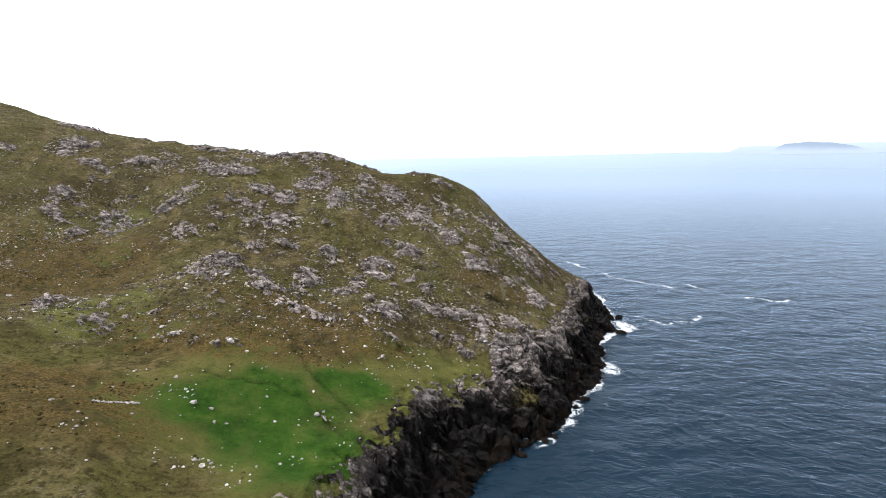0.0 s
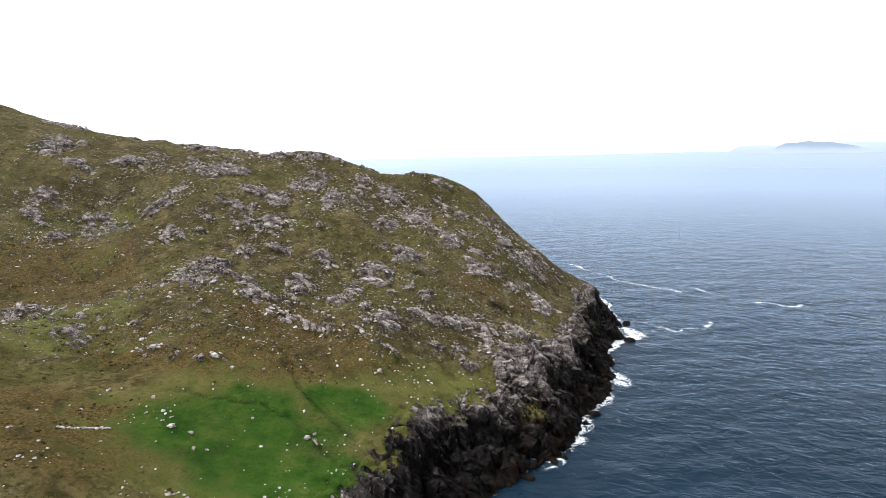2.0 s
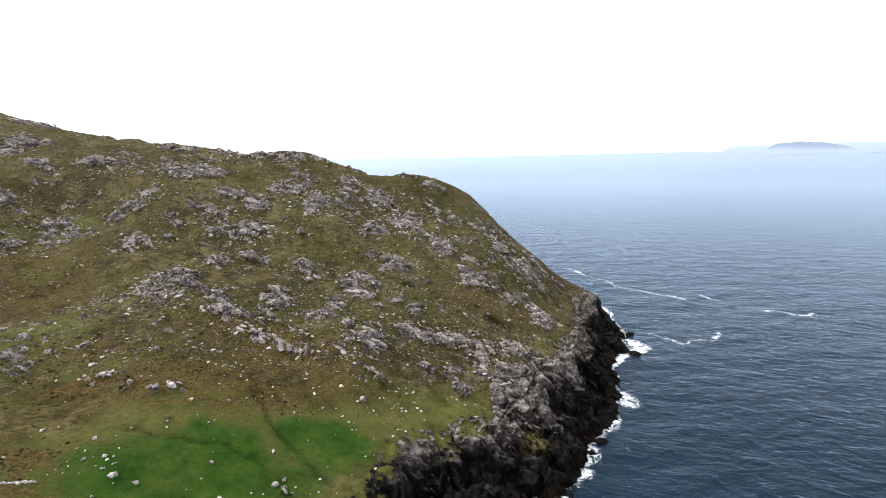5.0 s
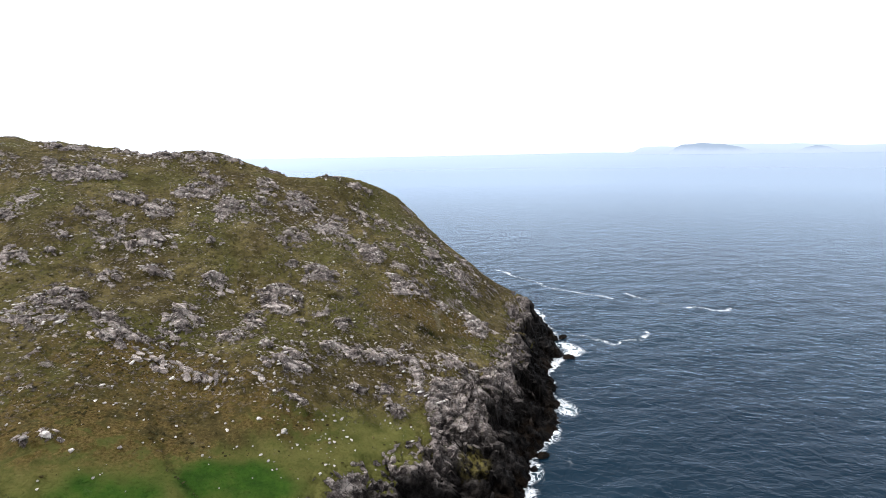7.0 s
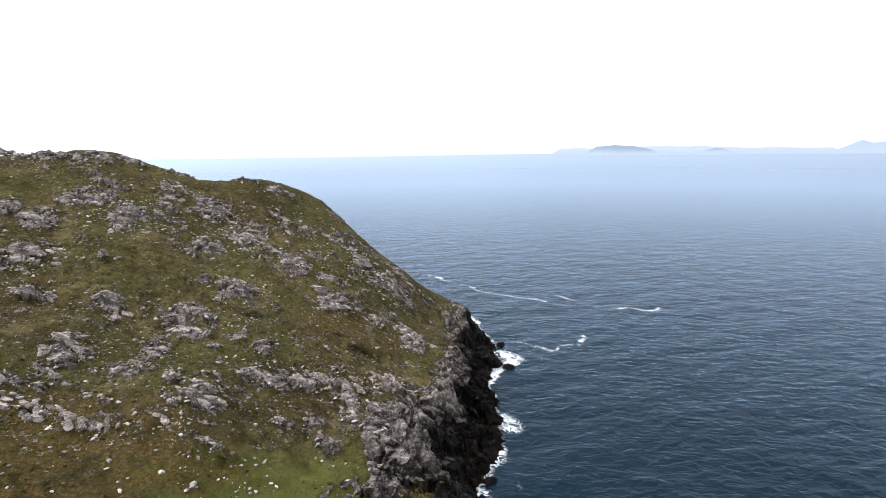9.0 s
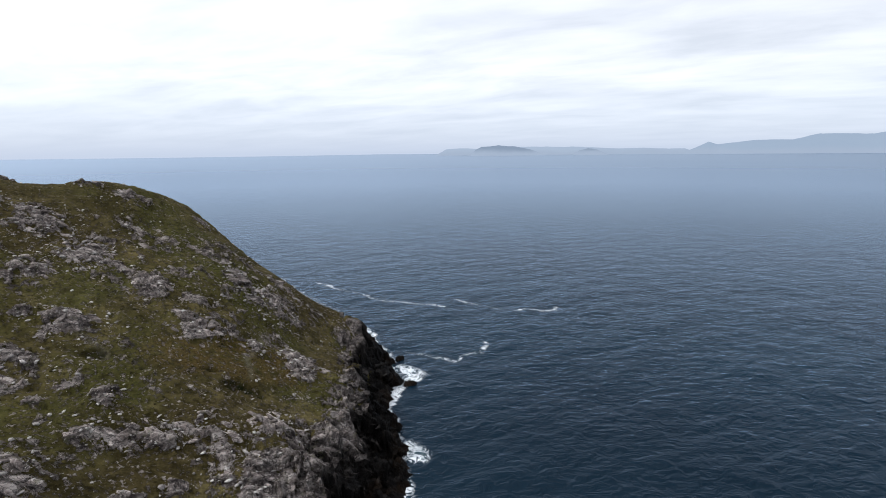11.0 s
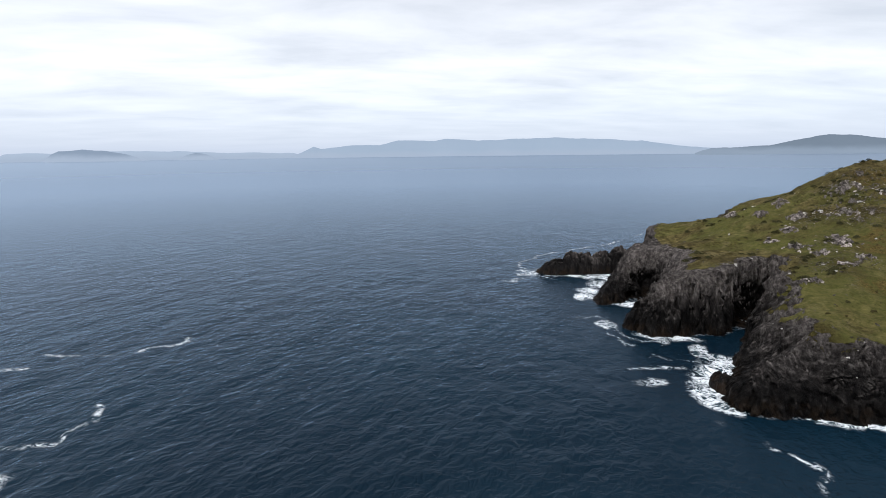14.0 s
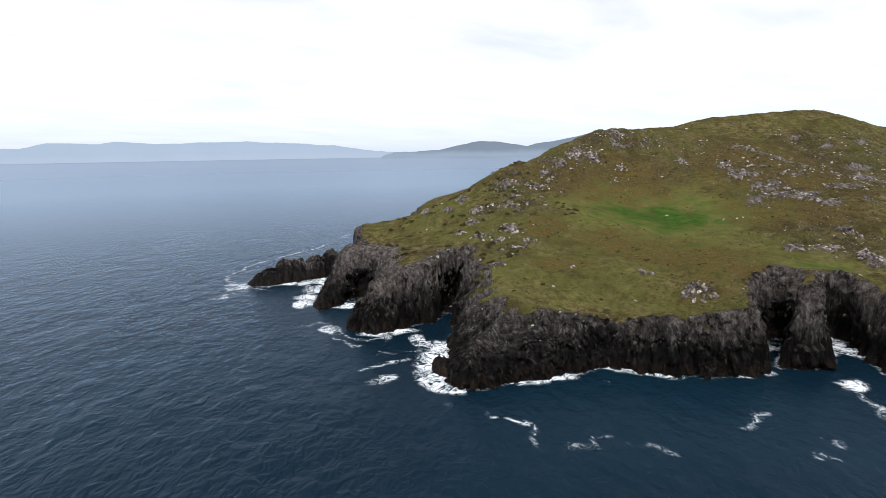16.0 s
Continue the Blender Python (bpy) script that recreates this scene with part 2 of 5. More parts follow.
def stone_material(name, tell):
    """Pale stones; tell: where the difference from stone to stone comes from."""
    m = Nodes(name)
    each = m.chance() if tell == "object" else m.tree.nodes.new("ShaderNodeNewGeometry").outputs["Random Per Island"]
    tone = m.ramp(m.noise(1.4, 6, 0.66), (0.34, (0.20, 0.18, 0.17)), (0.50, (0.43, 0.40, 0.37)), (0.66, (0.66, 0.63, 0.58)))
    tone = m.mix(m.span(each, 0.1, 0.7, 0.7, 0), tone, (0.16, 0.14, 0.135))
    tone = m.mix(m.span(m.noise(2.4, 4), 0.54, 0.68, 0, 0.6), tone, (0.085, 0.09, 0.042))
    return m.done(tone, 0.88, m.bump(m.noise(3.5, 5, 0.65), 0.6, 0.12), Specular_IOR_Level=0.1)


def sea_rock_material(name, dark):
    m = Nodes(name)
    tone, wet = rock_colours(m, dark)
    flutes = m.noise(0.8, 6, 0.65, m.place((1, 1, 0.25)))
    return m.done(tone, m.span(wet, 0, 1, 0.9, 0.65), m.bump(flutes, 1.0, 0.9), Specular_IOR_Level=0.04)


def outcrop_material():
    """Weathered mauve-grey rock with pale lichen and dark joints along its bedding."""
    m = Nodes("weathered_outcrop")
    tone, wet = rock_colours(m)
    tone = m.mix(m.span(m.chance(), 0.0, 0.6, 0.5, 0), tone, (0.085, 0.074, 0.070))
    n = m.bump(m.noise(0.9, 6, 0.62, m.place((0.6, 1.3, 1.0))), 0.9, 0.5)
    return m.done(tone, 0.9, m.bump(m.noise(3.2, 5, 0.65), 0.5, 0.12, n), Specular_IOR_Level=0.08)


def tussock_material():
    m = Nodes("dry_tussock")
    each = m.tree.nodes.new("ShaderNodeNewGeometry").outputs["Random Per Island"]
    tone = m.ramp(each, (0.0, (0.020, 0.017, 0.008)), (0.55, (0.042, 0.034, 0.013)), (0.8, (0.085, 0.066, 0.022)), (1.0, (0.15, 0.125, 0.05)))
    return m.done(m.mix(m.span(m.noise(4.0, 4, 0.6), 0.4, 0.65, 0, 0.6), tone, (0.022, 0.022, 0.009)), 0.95, None, Specular_IOR_Level=0.03)


def heather_material():
    m = Nodes("dark_heather")
    tone = m.ramp(m.noise(3.0, 4, 0.6), (0.35, (0.020, 0.022, 0.010)), (0.65, (0.060, 0.056, 0.026)))
    return m.done(tone, 0.95, None, Specular_IOR_Level=0.03)


def sea_material():
    m = Nodes("sea_water")
    turned = m.tree.nodes.new("ShaderNodeMapping")
    m.tree.links.new(m.place(), turned.inputs["Vector"])
    turned.vector_type = "TEXTURE"
    turned.inputs["Rotation"].default_value = (0, 0, radians(-14))
    turned.inputs["Scale"].default_value = (1.45, 1.0, 1.0)
    where = turned.outputs["Vector"]
    swell, chop, ripple = m.noise(0.11, 3, 0.5, where, 0.4), m.noise(0.42, 4, 0.6, where, 0.6), m.noise(1.7, 3, 0.6, where, 0.4)
    wide = m.noise(0.012, 3, 0.5)
    deep = m.ramp(wide, (0.35, (0.0017, 0.0090, 0.0172)), (0.65, (0.0032, 0.0142, 0.0250)))
    # foam: thin lace that closes into white water where the sea breaks hardest
    foam_mask = m.mask("foam")
    lace = m.sums("ABSOLUTE", m.sums("SUBTRACT", m.noise(0.30, 7, 0.66, None, 1.6), 0.5))
    lace = m.sums("ADD", lace, m.sums("MULTIPLY", m.noise(2.2, 4, 0.7), 0.035))
    cover = m.sums("MULTIPLY", foam_mask, m.span(m.noise(0.13, 4, 0.6), 0.36, 0.62, 0.04, 0.17))
    foam = m.sums("MULTIPLY", m.span(m.sums("SUBTRACT", lace, cover), -0.03, 0.065, 1, 0), m.span(foam_mask, 0.03, 0.3))
    caps = m.sums("MULTIPLY", m.span(m.noise(0.17, 3, 0.5, where), 0.70, 0.74), m.span(m.noise(1.0, 4, 0.7, where), 0.60, 0.68))
    foam = m.sums("MAXIMUM", foam, m.sums("MULTIPLY", caps, 0.5))
    churn = m.span(foam_mask, 0.05, 0.8, 0, 0.6)
    water = m.mix(churn, deep, (0.060, 0.105, 0.120))
    colour = m.mix(foam, water, (0.78, 0.81, 0.83))
    # far out the waves run together into an even, duller surface
    away = m.tree.nodes.new("ShaderNodeVectorMath")
    away.operation = "DISTANCE"
    m.tree.links.new(m.place(), away.inputs[0])
    away.inputs[1].default_value = (10, 45, 0)
    near = m.span(away.outputs["Value"], 120, 900, 1, 0)
    near = m.sums("MULTIPLY", near, near)
    n = m.bump(swell, m.sums("MULTIPLY", near, 0.55), 1.5)
    n = m.bump(chop, m.sums("MULTIPLY", near, 0.95), 0.55, n)
    n = m.bump(ripple, m.sums("MULTIPLY", near, 0.3), 0.10, n)
    # water: a dull body colour under a bluish sheen that grows towards the horizon
    body, sheen, both = (m.tree.nodes.new(k) for k in ("ShaderNodeBsdfDiffuse", "ShaderNodeBsdfGlossy", "ShaderNodeMixShader"))
    m.put(body.inputs["Color"], colour)
    m.put(body.inputs["Normal"], n)
    sheen.inputs["Color"].default_value = (0.70, 0.83, 1.0, 1)
    m.put(sheen.inputs["Roughness"], m.span(away.outputs["Value"], 1200, 4000, 0.23, 0.46))
    m.put(sheen.inputs["Normal"], n)
    fresnel = m.tree.nodes.new("ShaderNodeFresnel")
    fresnel.inputs["IOR"].default_value = 1.33
    m.put(fresnel.inputs["Normal"], n)
    gloss = m.sums("MULTIPLY", m.sums("MULTIPLY", m.sums("MINIMUM", m.sums("POWER", fresnel.outputs[0], 1.22), 0.66), 0.82), m.span(foam, 0, 1, 1, 0.05))
    m.put(both.inputs[0], gloss)
    m.tree.links.new(body.outputs[0], both.inputs[1])
    m.tree.links.new(sheen.outputs[0], both.inputs[2])
    m.tree.links.new(both.outputs[0], m.out.inputs["Surface"])
    m.tree.nodes.remove(m.bsdf)
    return m.mat


def painted_haze_material(name, haze_glow, strength, foot=(0.43, 0.50, 0.615)):
    """Far land that glows: sea haze painted as emission, foot tinted apart from the top."""
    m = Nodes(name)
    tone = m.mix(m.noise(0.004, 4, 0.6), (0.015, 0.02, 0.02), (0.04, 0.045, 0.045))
    return m.done(tone, 1.0, None, Emission_Color=m.mix(m.span(m.sums("ADD", m.height(), m.sums("MULTIPLY", m.sums("SUBTRACT", m.noise(0.0035, 4, 0.6), 0.5), 60.0)), 40, 88), foot, haze_glow), Emission_Strength=strength, Specular_IOR_Level=0.0)


LAND, SEA_ROCK, SEA, HEATHER, TUSSOCK = land_material(), sea_rock_material("sea_washed_rock", 0.85), sea_material(), heather_material(), tussock_material()
CRAG = sea_rock_material("weathered_crag", 0.3)
OUTCROP = outcrop_material()
STONE, RUBBLE = stone_material("pale_field_stone", "object"), stone_material("hillside_rubble", "island")
# far land lit by its own emission, each tone set as painted air haze
FAR_PALE = painted_haze_material("far_island_painted_mist", (0.46, 0.54, 0.66), 1.0)
FAR_MID = painted_haze_material("far_coast_painted_mist", (0.28, 0.345, 0.45), 1.0)
FAR_COAST = painted_haze_material("far_hill_coast_painted_haze", (0.40, 0.485, 0.605), 1.0)
FAR_NEAR = painted_haze_material("far_headland_painted_haze", (0.185, 0.23, 0.295), 1.0, (0.29, 0.35, 0.44))

# ---- the lie of the land ----
# Shoreline of the western headland, from the near bay round its point and away to the north
WEST_SHORE = [(-14, 40), (0, 62), (4, 78), (8, 90), (14, 98), (26, 107), (34, 116), (45, 132), (50, 141), (54, 153),
              (56, 162), (62, 171), (68, 173.5), (71, 190), (75, 214), (76, 232), (75, 260), (69, 305), (65, 383), (30, 470),
              (-120, 560), (-420, 600), (-620, 420), (-600, 40), (-420, -160), (-240, -180), (-120, -60), (-50, 10)]
# Shoreline of the eastern headland: cliff foot, cleft, two buttresses, then the far side
EAST_SHORE = [(134, -74), (158, -79), (143, -66), (139, -60), (144, -50), (150, -56), (162, -65), (158, -57), (149, -47), (142, -42), (142, -25), (148, -15), (155, -1),
              (153, 10), (150, 27), (148, 36), (150, 41), (158, 42), (169, 38), (183, 36), (200, 32), (230, 21), (206, 38),
              (205, 44), (199, 60), (205, 67), (222, 64), (248, 60), (241, 66), (232, 79), (240, 81), (262, 76), (290, 66),
              (330, 64), (380, 52), (450, 20), (560, -60), (640, -200), (620, -380), (460, -480), (260, -420), (150, -300), (110, -180)]
# Rises and hollows: place, height, half width, half depth, turn in degrees
WEST_HILLS = [
    (-20, 90, -7.0, 30, 30, 0), (-55, 95, 6.1, 35, 35, 0), (-95, 110, 0.4, 45, 45, 0), (-15, 128, 2.6, 28, 28, 0),
    (20, 140, -7.3, 28, 28, 0), (-50, 140, 4.2, 35, 35, 0), (-90, 160, -0.3, 40, 40, 0), (-20, 165, 9.6, 30, 30, 0),
    (20, 175, 8.9, 30, 30, 0), (45, 200, 7.6, 35, 35, 0), (-60, 195, 16.0, 40, 40, 0), (-20, 210, 14.3, 30, 30, 0),
    (10, 225, 18.2, 30, 30, 0), (-130, 215, 15.6, 60, 60, 0), (-80, 240, 19.6, 50, 50, 0), (-190, 270, 26.1, 80, 80, 0),
    (-300, 200, 60.1, 140, 140, 0), (-250, 360, 31.2, 120, 120, 0), (-60, 310, 22.5, 70, 70, 0), (-200, 60, 19.2, 100, 100, 0),
    (30, 300, -6.6, 60, 60, 0), (35, 230, 4.9, 25, 25, 0), (-40, 232, 6.0, 22, 22, 0), (-100, 245, -3.4, 28, 28, 0),
    (52, 175, -15.2, 20, 20, 0), (62, 215, -20.8, 18, 18, 0), (60, 255, -43.2, 28, 28, 0), (-17, 205, 2.3, 14, 14, 0),
    (-32, 220, 4.6, 14, 14, 0), (6, 214, 4.0, 13, 13, 0), (22, 232, 6.8, 15, 15, 0),
]
# small dips and swells of the western slope: place and height
WEST_DIPS = [(-90, 136, -2), (-90, 162, 1), (-90, 175, -5.2), (-77, 110, -0.6), (-77, 136, -1.4), (-77, 149, -1.1), (-64, 97, -1.9), (-64, 110, -2.1), (-64, 136, 0.4), (-64, 175, 2.4),
             (-51, 84, 1.2), (-51, 97, -2.7), (-51, 110, -2.2), (-51, 123, -0.8), (-51, 136, 1), (-51, 175, 0.5), (-38, 84, -1.9), (-38, 97, 1.1), (-38, 110, 1.9), (-38, 123, -1),
             (-38, 136, 1.7), (-25, 84, -1.3), (-25, 97, 2.4), (-25, 123, -3.6), (-25, 136, -0.7), (-25, 149, -3.2)]
WEST_RIM = [(-12, 84, -0.5), (-12, 97, -0.6), (-12, 110, -0.9), (-12, 123, 2.5), (-12, 136, 1.1), (-12, 149, -3.1), (1, 84, -1.1), (1, 97, -0.7), (1, 110, -1.4), (1, 123, -0.9),
            (1, 149, 1.5), (14, 110, -3.4), (14, 123, -3.2), (14, 136, 2), (14, 149, 1.9), (27, 123, 1), (27, 149, -1.1), (40, 136, -1.6), (40, 149, -2.3), (40, 162, -2.5),
            (53, 162, 3.9)]
WEST_HILLS += [(px, py, up, 15, 15, 0) for px, py, up in WEST_DIPS + WEST_RIM]
EAST_HILLS = [
    (160, 0, -1.6, 30, 30, 0), (175, -60, 3.8, 35, 35, 0), (210, 15, 4.9, 35, 35, 0), (210, -40, 1.3, 40, 40, 0),
    (250, 30, -0.1, 40, 40, 0), (255, -30, 10.8, 40, 40, 0), (240, -100, 5.3, 55, 55, 0), (305, 20, 11.0, 45, 45, 0),
    (310, -40, 16.3, 40, 40, 0), (310, -100, 4.7, 50, 50, 0), (290, -170, 19.5, 60, 60, 0), (350, -70, 24.9, 45, 45, 0),
    (360, -140, 27.1, 60, 60, 0), (390, -230, 20.3, 75, 75, 0), (360, -300, 46.3, 80, 80, 0), (440, -120, 36.9, 80, 80, 0),
    (470, -260, 36.3, 100, 100, 0), (200, -180, 15.7, 70, 70, 0), (420, 0, 6.4, 60, 60, 0), (300, 50, -9.0, 22, 22, 0),
    (330, -20, 7.6, 28, 28, 0), (345, -105, 6.5, 26, 26, 0), (420, -210, 6.1, 40, 40, 0), (150, -30, -1.1, 18, 18, 0),
    (152, -60, 2.3, 16, 16, 0), (158, -5, -2.9, 16, 16, 0), (310, 55, 1.7, 16, 16, 0), (335, 40, -0.3, 18, 18, 0),
    (430, 25, -18.2, 40, 40, 0), (375, 30, -7.3, 26, 26, 0),
]
WEST_BASE, EAST_BASE = 18.0, 16.0
WEST_RUN, EAST_RUN = 18.0, 6.5     # how far in from the shore the cliff reaches its full height


def lattice(ix, iy, iz, seed):
    """Even random numbers from 0 to 1 on the points of a lattice."""
    n = (ix.astype(np.int64) * 374761393 + iy.astype(np.int64) * 668265263 + iz.astype(np.int64) * 2147483647 + seed * 974634777) & 0xFFFFFFFF
    n = ((n ^ (n >> 13)) * 1274126177) & 0xFFFFFFFF
    n = ((n ^ (n >> 16)) * 2246822519) & 0xFFFFFFFF
    return ((n ^ (n >> 15)) & 0xFFFFFF) / float(0xFFFFFF)


def grain(x, y, z=None, seed=0):
    """Smooth noise from -1 to 1."""
    z = np.zeros_like(x) if z is None else z
    fx, fy, fz = np.floor(x), np.floor(y), np.floor(z)
    u, v, w = x - fx, y - fy, z - fz
    u, v, w = (a * a * a * (a * (a * 6 - 15) + 10) for a in (u, v, w))
    total = 0
    for a in (0, 1):
        for b in (0, 1):
            for c in (0, 1):
                total = total + lattice(fx + a, fy + b, fz + c, seed) * (u if a else 1 - u) * (v if b else 1 - v) * (w if c else 1 - w)
    return total * 2 - 1


def fractal(x, y, size, octaves=4, seed=0, z=None, ridged=False):
    total, amp, norm = 0, 1.0, 0.0
    for k in range(octaves):
        g = grain(x / size + 13.7 * k, y / size - 7.1 * k, None if z is None else z / size, seed + k)
        total = total + amp * ((1 - 2 * np.abs(g)) if ridged else g)
        norm, amp, size = norm + amp, amp * 0.52, size * 0.49
    return total / norm


def blocks(x, y, size, seed, z=None, tall=1.0):
    """Cracked rock: a random height from -1 to 1 for each block, and how far a place lies from the block's joints."""
    p = [x / size, y / size] + ([] if z is None else [z / tall])
    base = [np.floor(a) for a in p]
    near, second, value = np.full(x.shape, 9.0), np.full(x.shape, 9.0), np.zeros(x.shape)
    flat = np.zeros(x.shape)
    for a in (-1, 0, 1):
        for b in (-1, 0, 1):
            for c in ((0,) if z is None else (-1, 0, 1)):
                cell = [base[0] + a, base[1] + b, flat if z is None else base[2] + c]
                gap = sum((cell[k] + 0.1 + 0.8 * lattice(*cell, seed + k) - p[k]) ** 2 for k in range(len(p)))
                gap = np.sqrt(gap)
                second = np.where(gap < near, near, np.minimum(second, gap))
                value = np.where(gap < near, lattice(*cell, seed + 7), value)
                near = np.minimum(near, gap)
    return value * 2 - 1, second - near


def inside(shore, x, y):
    """Metres in from the shoreline; below nought out at sea."""
    pts = np.array(shore, float)
    best, odd = np.full(x.shape, 1e9), np.zeros(x.shape, bool)
    for (ax, ay), (bx, by) in zip(pts, np.roll(pts, -1, 0)):
        ex, ey = bx - ax, by - ay
        k = np.clip(((x - ax) * ex + (y - ay) * ey) / (ex * ex + ey * ey), 0, 1)
        best = np.minimum(best, (x - ax - k * ex) ** 2 + (y - ay - k * ey) ** 2)
        if by != ay:
            odd ^= ((ay > y) != (by > y)) & (x < ex * (y - ay) / (by - ay) + ax)
    return np.sqrt(best) * np.where(odd, 1, -1)


def around(x, y, px, py, far):
    """The part of some places that lies within far of one place: slices of a grid, or a mask."""
    if x.ndim == 2:
        i, j = np.searchsorted(x[:, 0], (px - far, px + far)), np.searchsorted(y[0], (py - far, py + far))
        return slice(*i), slice(*j)
    return (np.abs(x - px) < far) & (np.abs(y - py) < far)


def rises(hills, x, y):
    total = np.zeros(x.shape)
    for hx, hy, h, rx, ry, turn in hills:
        near = around(x, y, hx, hy, 3.2 * max(rx, ry))
        total[near] += h * np.exp(-((x[near] - hx) / rx) ** 2 - ((y[near] - hy) / ry) ** 2)
    return total


def west_cliff(d, run=WEST_RUN):
    """A black foot, a sloping shelf, a steep broken rim, then the turf."""
    return np.interp(np.clip(d / run, 0, 1), (0, 0.08, 0.5, 0.68, 0.85, 1), (0, 0.14, 0.46, 0.84, 0.96, 1))


def west_run(x, y):
    """The point itself falls more steeply into the sea."""
    return WEST_RUN - 6.5 * np.exp(-((x - 55) ** 2 + (y - 165) ** 2) / 26 ** 2)


def east_cliff(d, run=EAST_RUN):
    """A sheer face; the outer buttresses (longer run) slope back."""
    u = np.clip(d / run, 0, 1)
    return 1 - (1 - u) ** (1.15 + 6.5 / np.maximum(run, 6.5))



def shore_wear(x, y):
    """Gullies and points that the sea has cut into a shoreline."""
    return 2.3 * fractal(x, y, 13, 4, 5) + 0.9 * fractal(x, y, 3.6, 3, 9, ridged=True)


def smooth(value, low, high):
    k = np.clip((value - low) / (high - low), 0, 1)
    return k * k * (3 - 2 * k)


def patches(spots, x, y, wobble=0.35, seed=40):
    """How far a place lies within any of some ragged oval patches: 1 at their middle, 0 outside."""
    best = np.zeros(x.shape)
    stir = wobble * fractal(x, y, 11, 4, seed)
    for px, py, rx, ry, turn in spots:
        near = around(x, y, px, py, 2.1 * max(rx, ry))
        ax, ay = x[near] - px, y[near] - py
        c, s = math.cos(radians(turn)), math.sin(radians(turn))
        u, v = (ax * c + ay * s) / rx, (ay * c - ax * s) / ry
        best[near] = np.maximum(best[near], 1.25 - np.sqrt(u * u + v * v) + stir[near])
    return np.clip(best, 0, 1)


def near_line(line, x, y):
    best = np.full(x.shape, 1e9)
    for (ax, ay), (bx, by) in zip(line, line[1:]):
        ex, ey = bx - ax, by - ay
        k = np.clip(((x - ax) * ex + (y - ay) * ey) / (ex * ex + ey * ey), 0, 1)
        best = np.minimum(best, (x - ax - k * ex) ** 2 + (y - ay - k * ey) ** 2)
    return np.sqrt(best)


# Grazed turf, bracken and bare rock: middle, half width, half depth, turn in degrees
LAWNS = [(-27, 92, 21, 13, 18), (-14, 101, 13, 8, 25), (-18, 80, 16, 14, 0), (252, -78, 46, 58, 6), (164, -76, 11, 28, 12), (205, -62, 12, 16, 0)]
PASTURE = [(200, -10, 46, 60, 0), (185, -70, 36, 40, 0), (250, 0, 34, 30, 0), (290, 20, 34, 22, 0), (3, 111, 20, 12, 20), (-26, 90, 32, 20, 10), (-68, 117, 13, 10, 30), (-88, 173, 6, 9, 0), (26, 236, 14, 8, 0), (-83.8, 152.9, 5, 8, 0),
           (-53.7, 112.9, 9, 4, 0)]
BRACKEN = [(-40.7, 109.6, 24, 9, -10), (-60.7, 80.8, 24, 12, 0), (-18.4, 120.2, 18, 6, -15), (24.3, 157.9, 14, 6, 10), (-92.8, 144, 26, 18, 0), (-31.1, 125.8, 16, 6, 0), (220, -37, 12, 14, 10), (188, -55, 16, 18, 20),
           (300, -70, 26, 50, 0), (172, -52, 10, 14, 0), (290, -170, 50, 50, 0), (225, -130, 24, 20, 0), (202, -48, 25, 16, -100), (174, -55, 10, 18, -100), (196, -7, 12, 6, -100), (158, -33, 9, 4, -100), (234, -113, 12, 25, -100), (240, -16, 10, 14, -100)]
LOWER_CRAGS = [(8.8, 137.4, 4.6, 3, -3), (16.2, 136.4, 4.4, 2.6, -3), (19.3, 130.4, 4.8, 4.2, -3), (26.2, 138.9, 4.8, 4.9, -3), (-7.7, 118.8, 2.4, 1.6, -3), (-5.2, 118.2, 1.1, 1.5, -3),
               (4.3, 126.1, 2.3, 1.1, -3), (10.1, 129.1, 1.4, 1.5, -3), (11.7, 124.1, 2.3, 1.5, -3), (-37.8, 104.5, 3.3, 1.7, -3), (-50.6, 109.5, 2.6, 1.7, -3), (-44.1, 106.4, 1, 1.5, -3),
               (-16.8, 90.5, 1, 1, -3), (-81, 122.1, 4.4, 7.2, -3), (-12, 132.8, 2.6, 2.7, -3), (-18.7, 135.9, 3, 4.6, -3)]
MIDDLE_CRAGS = [(-15.9, 145.7, 2.9, 5.2, -3), (-11.4, 152.3, 5.7, 4.5, -3), (-7.3, 194.9, 5.7, 5.4, -3), (0, 186.3, 5.4, 6.9, -3), (-1.8, 161.9, 5.2, 4, -3), (-8.1, 164.4, 2.2, 1.8, -3),
                (18.8, 162.7, 5.8, 4.3, -3), (30.7, 184.4, 4.6, 7.4, -3), (11.8, 174.4, 3.4, 4.8, -3), (38, 183.7, 4.5, 5.7, -3), (3.1, 144.5, 2.1, 1.8, -3), (27.5, 161.4, 3.6, 2.5, -3),
                (36.8, 159.7, 4.6, 6.2, -3), (-8, 128.9, 4.2, 5.3, -3), (-13.4, 123.8, 2.9, 2.1, -3), (0.8, 136.5, 3.2, 2.1, -3), (-20.7, 123.6, 4.2, 1.9, -3), (-26.8, 126.3, 4.3, 1.9, -3)]
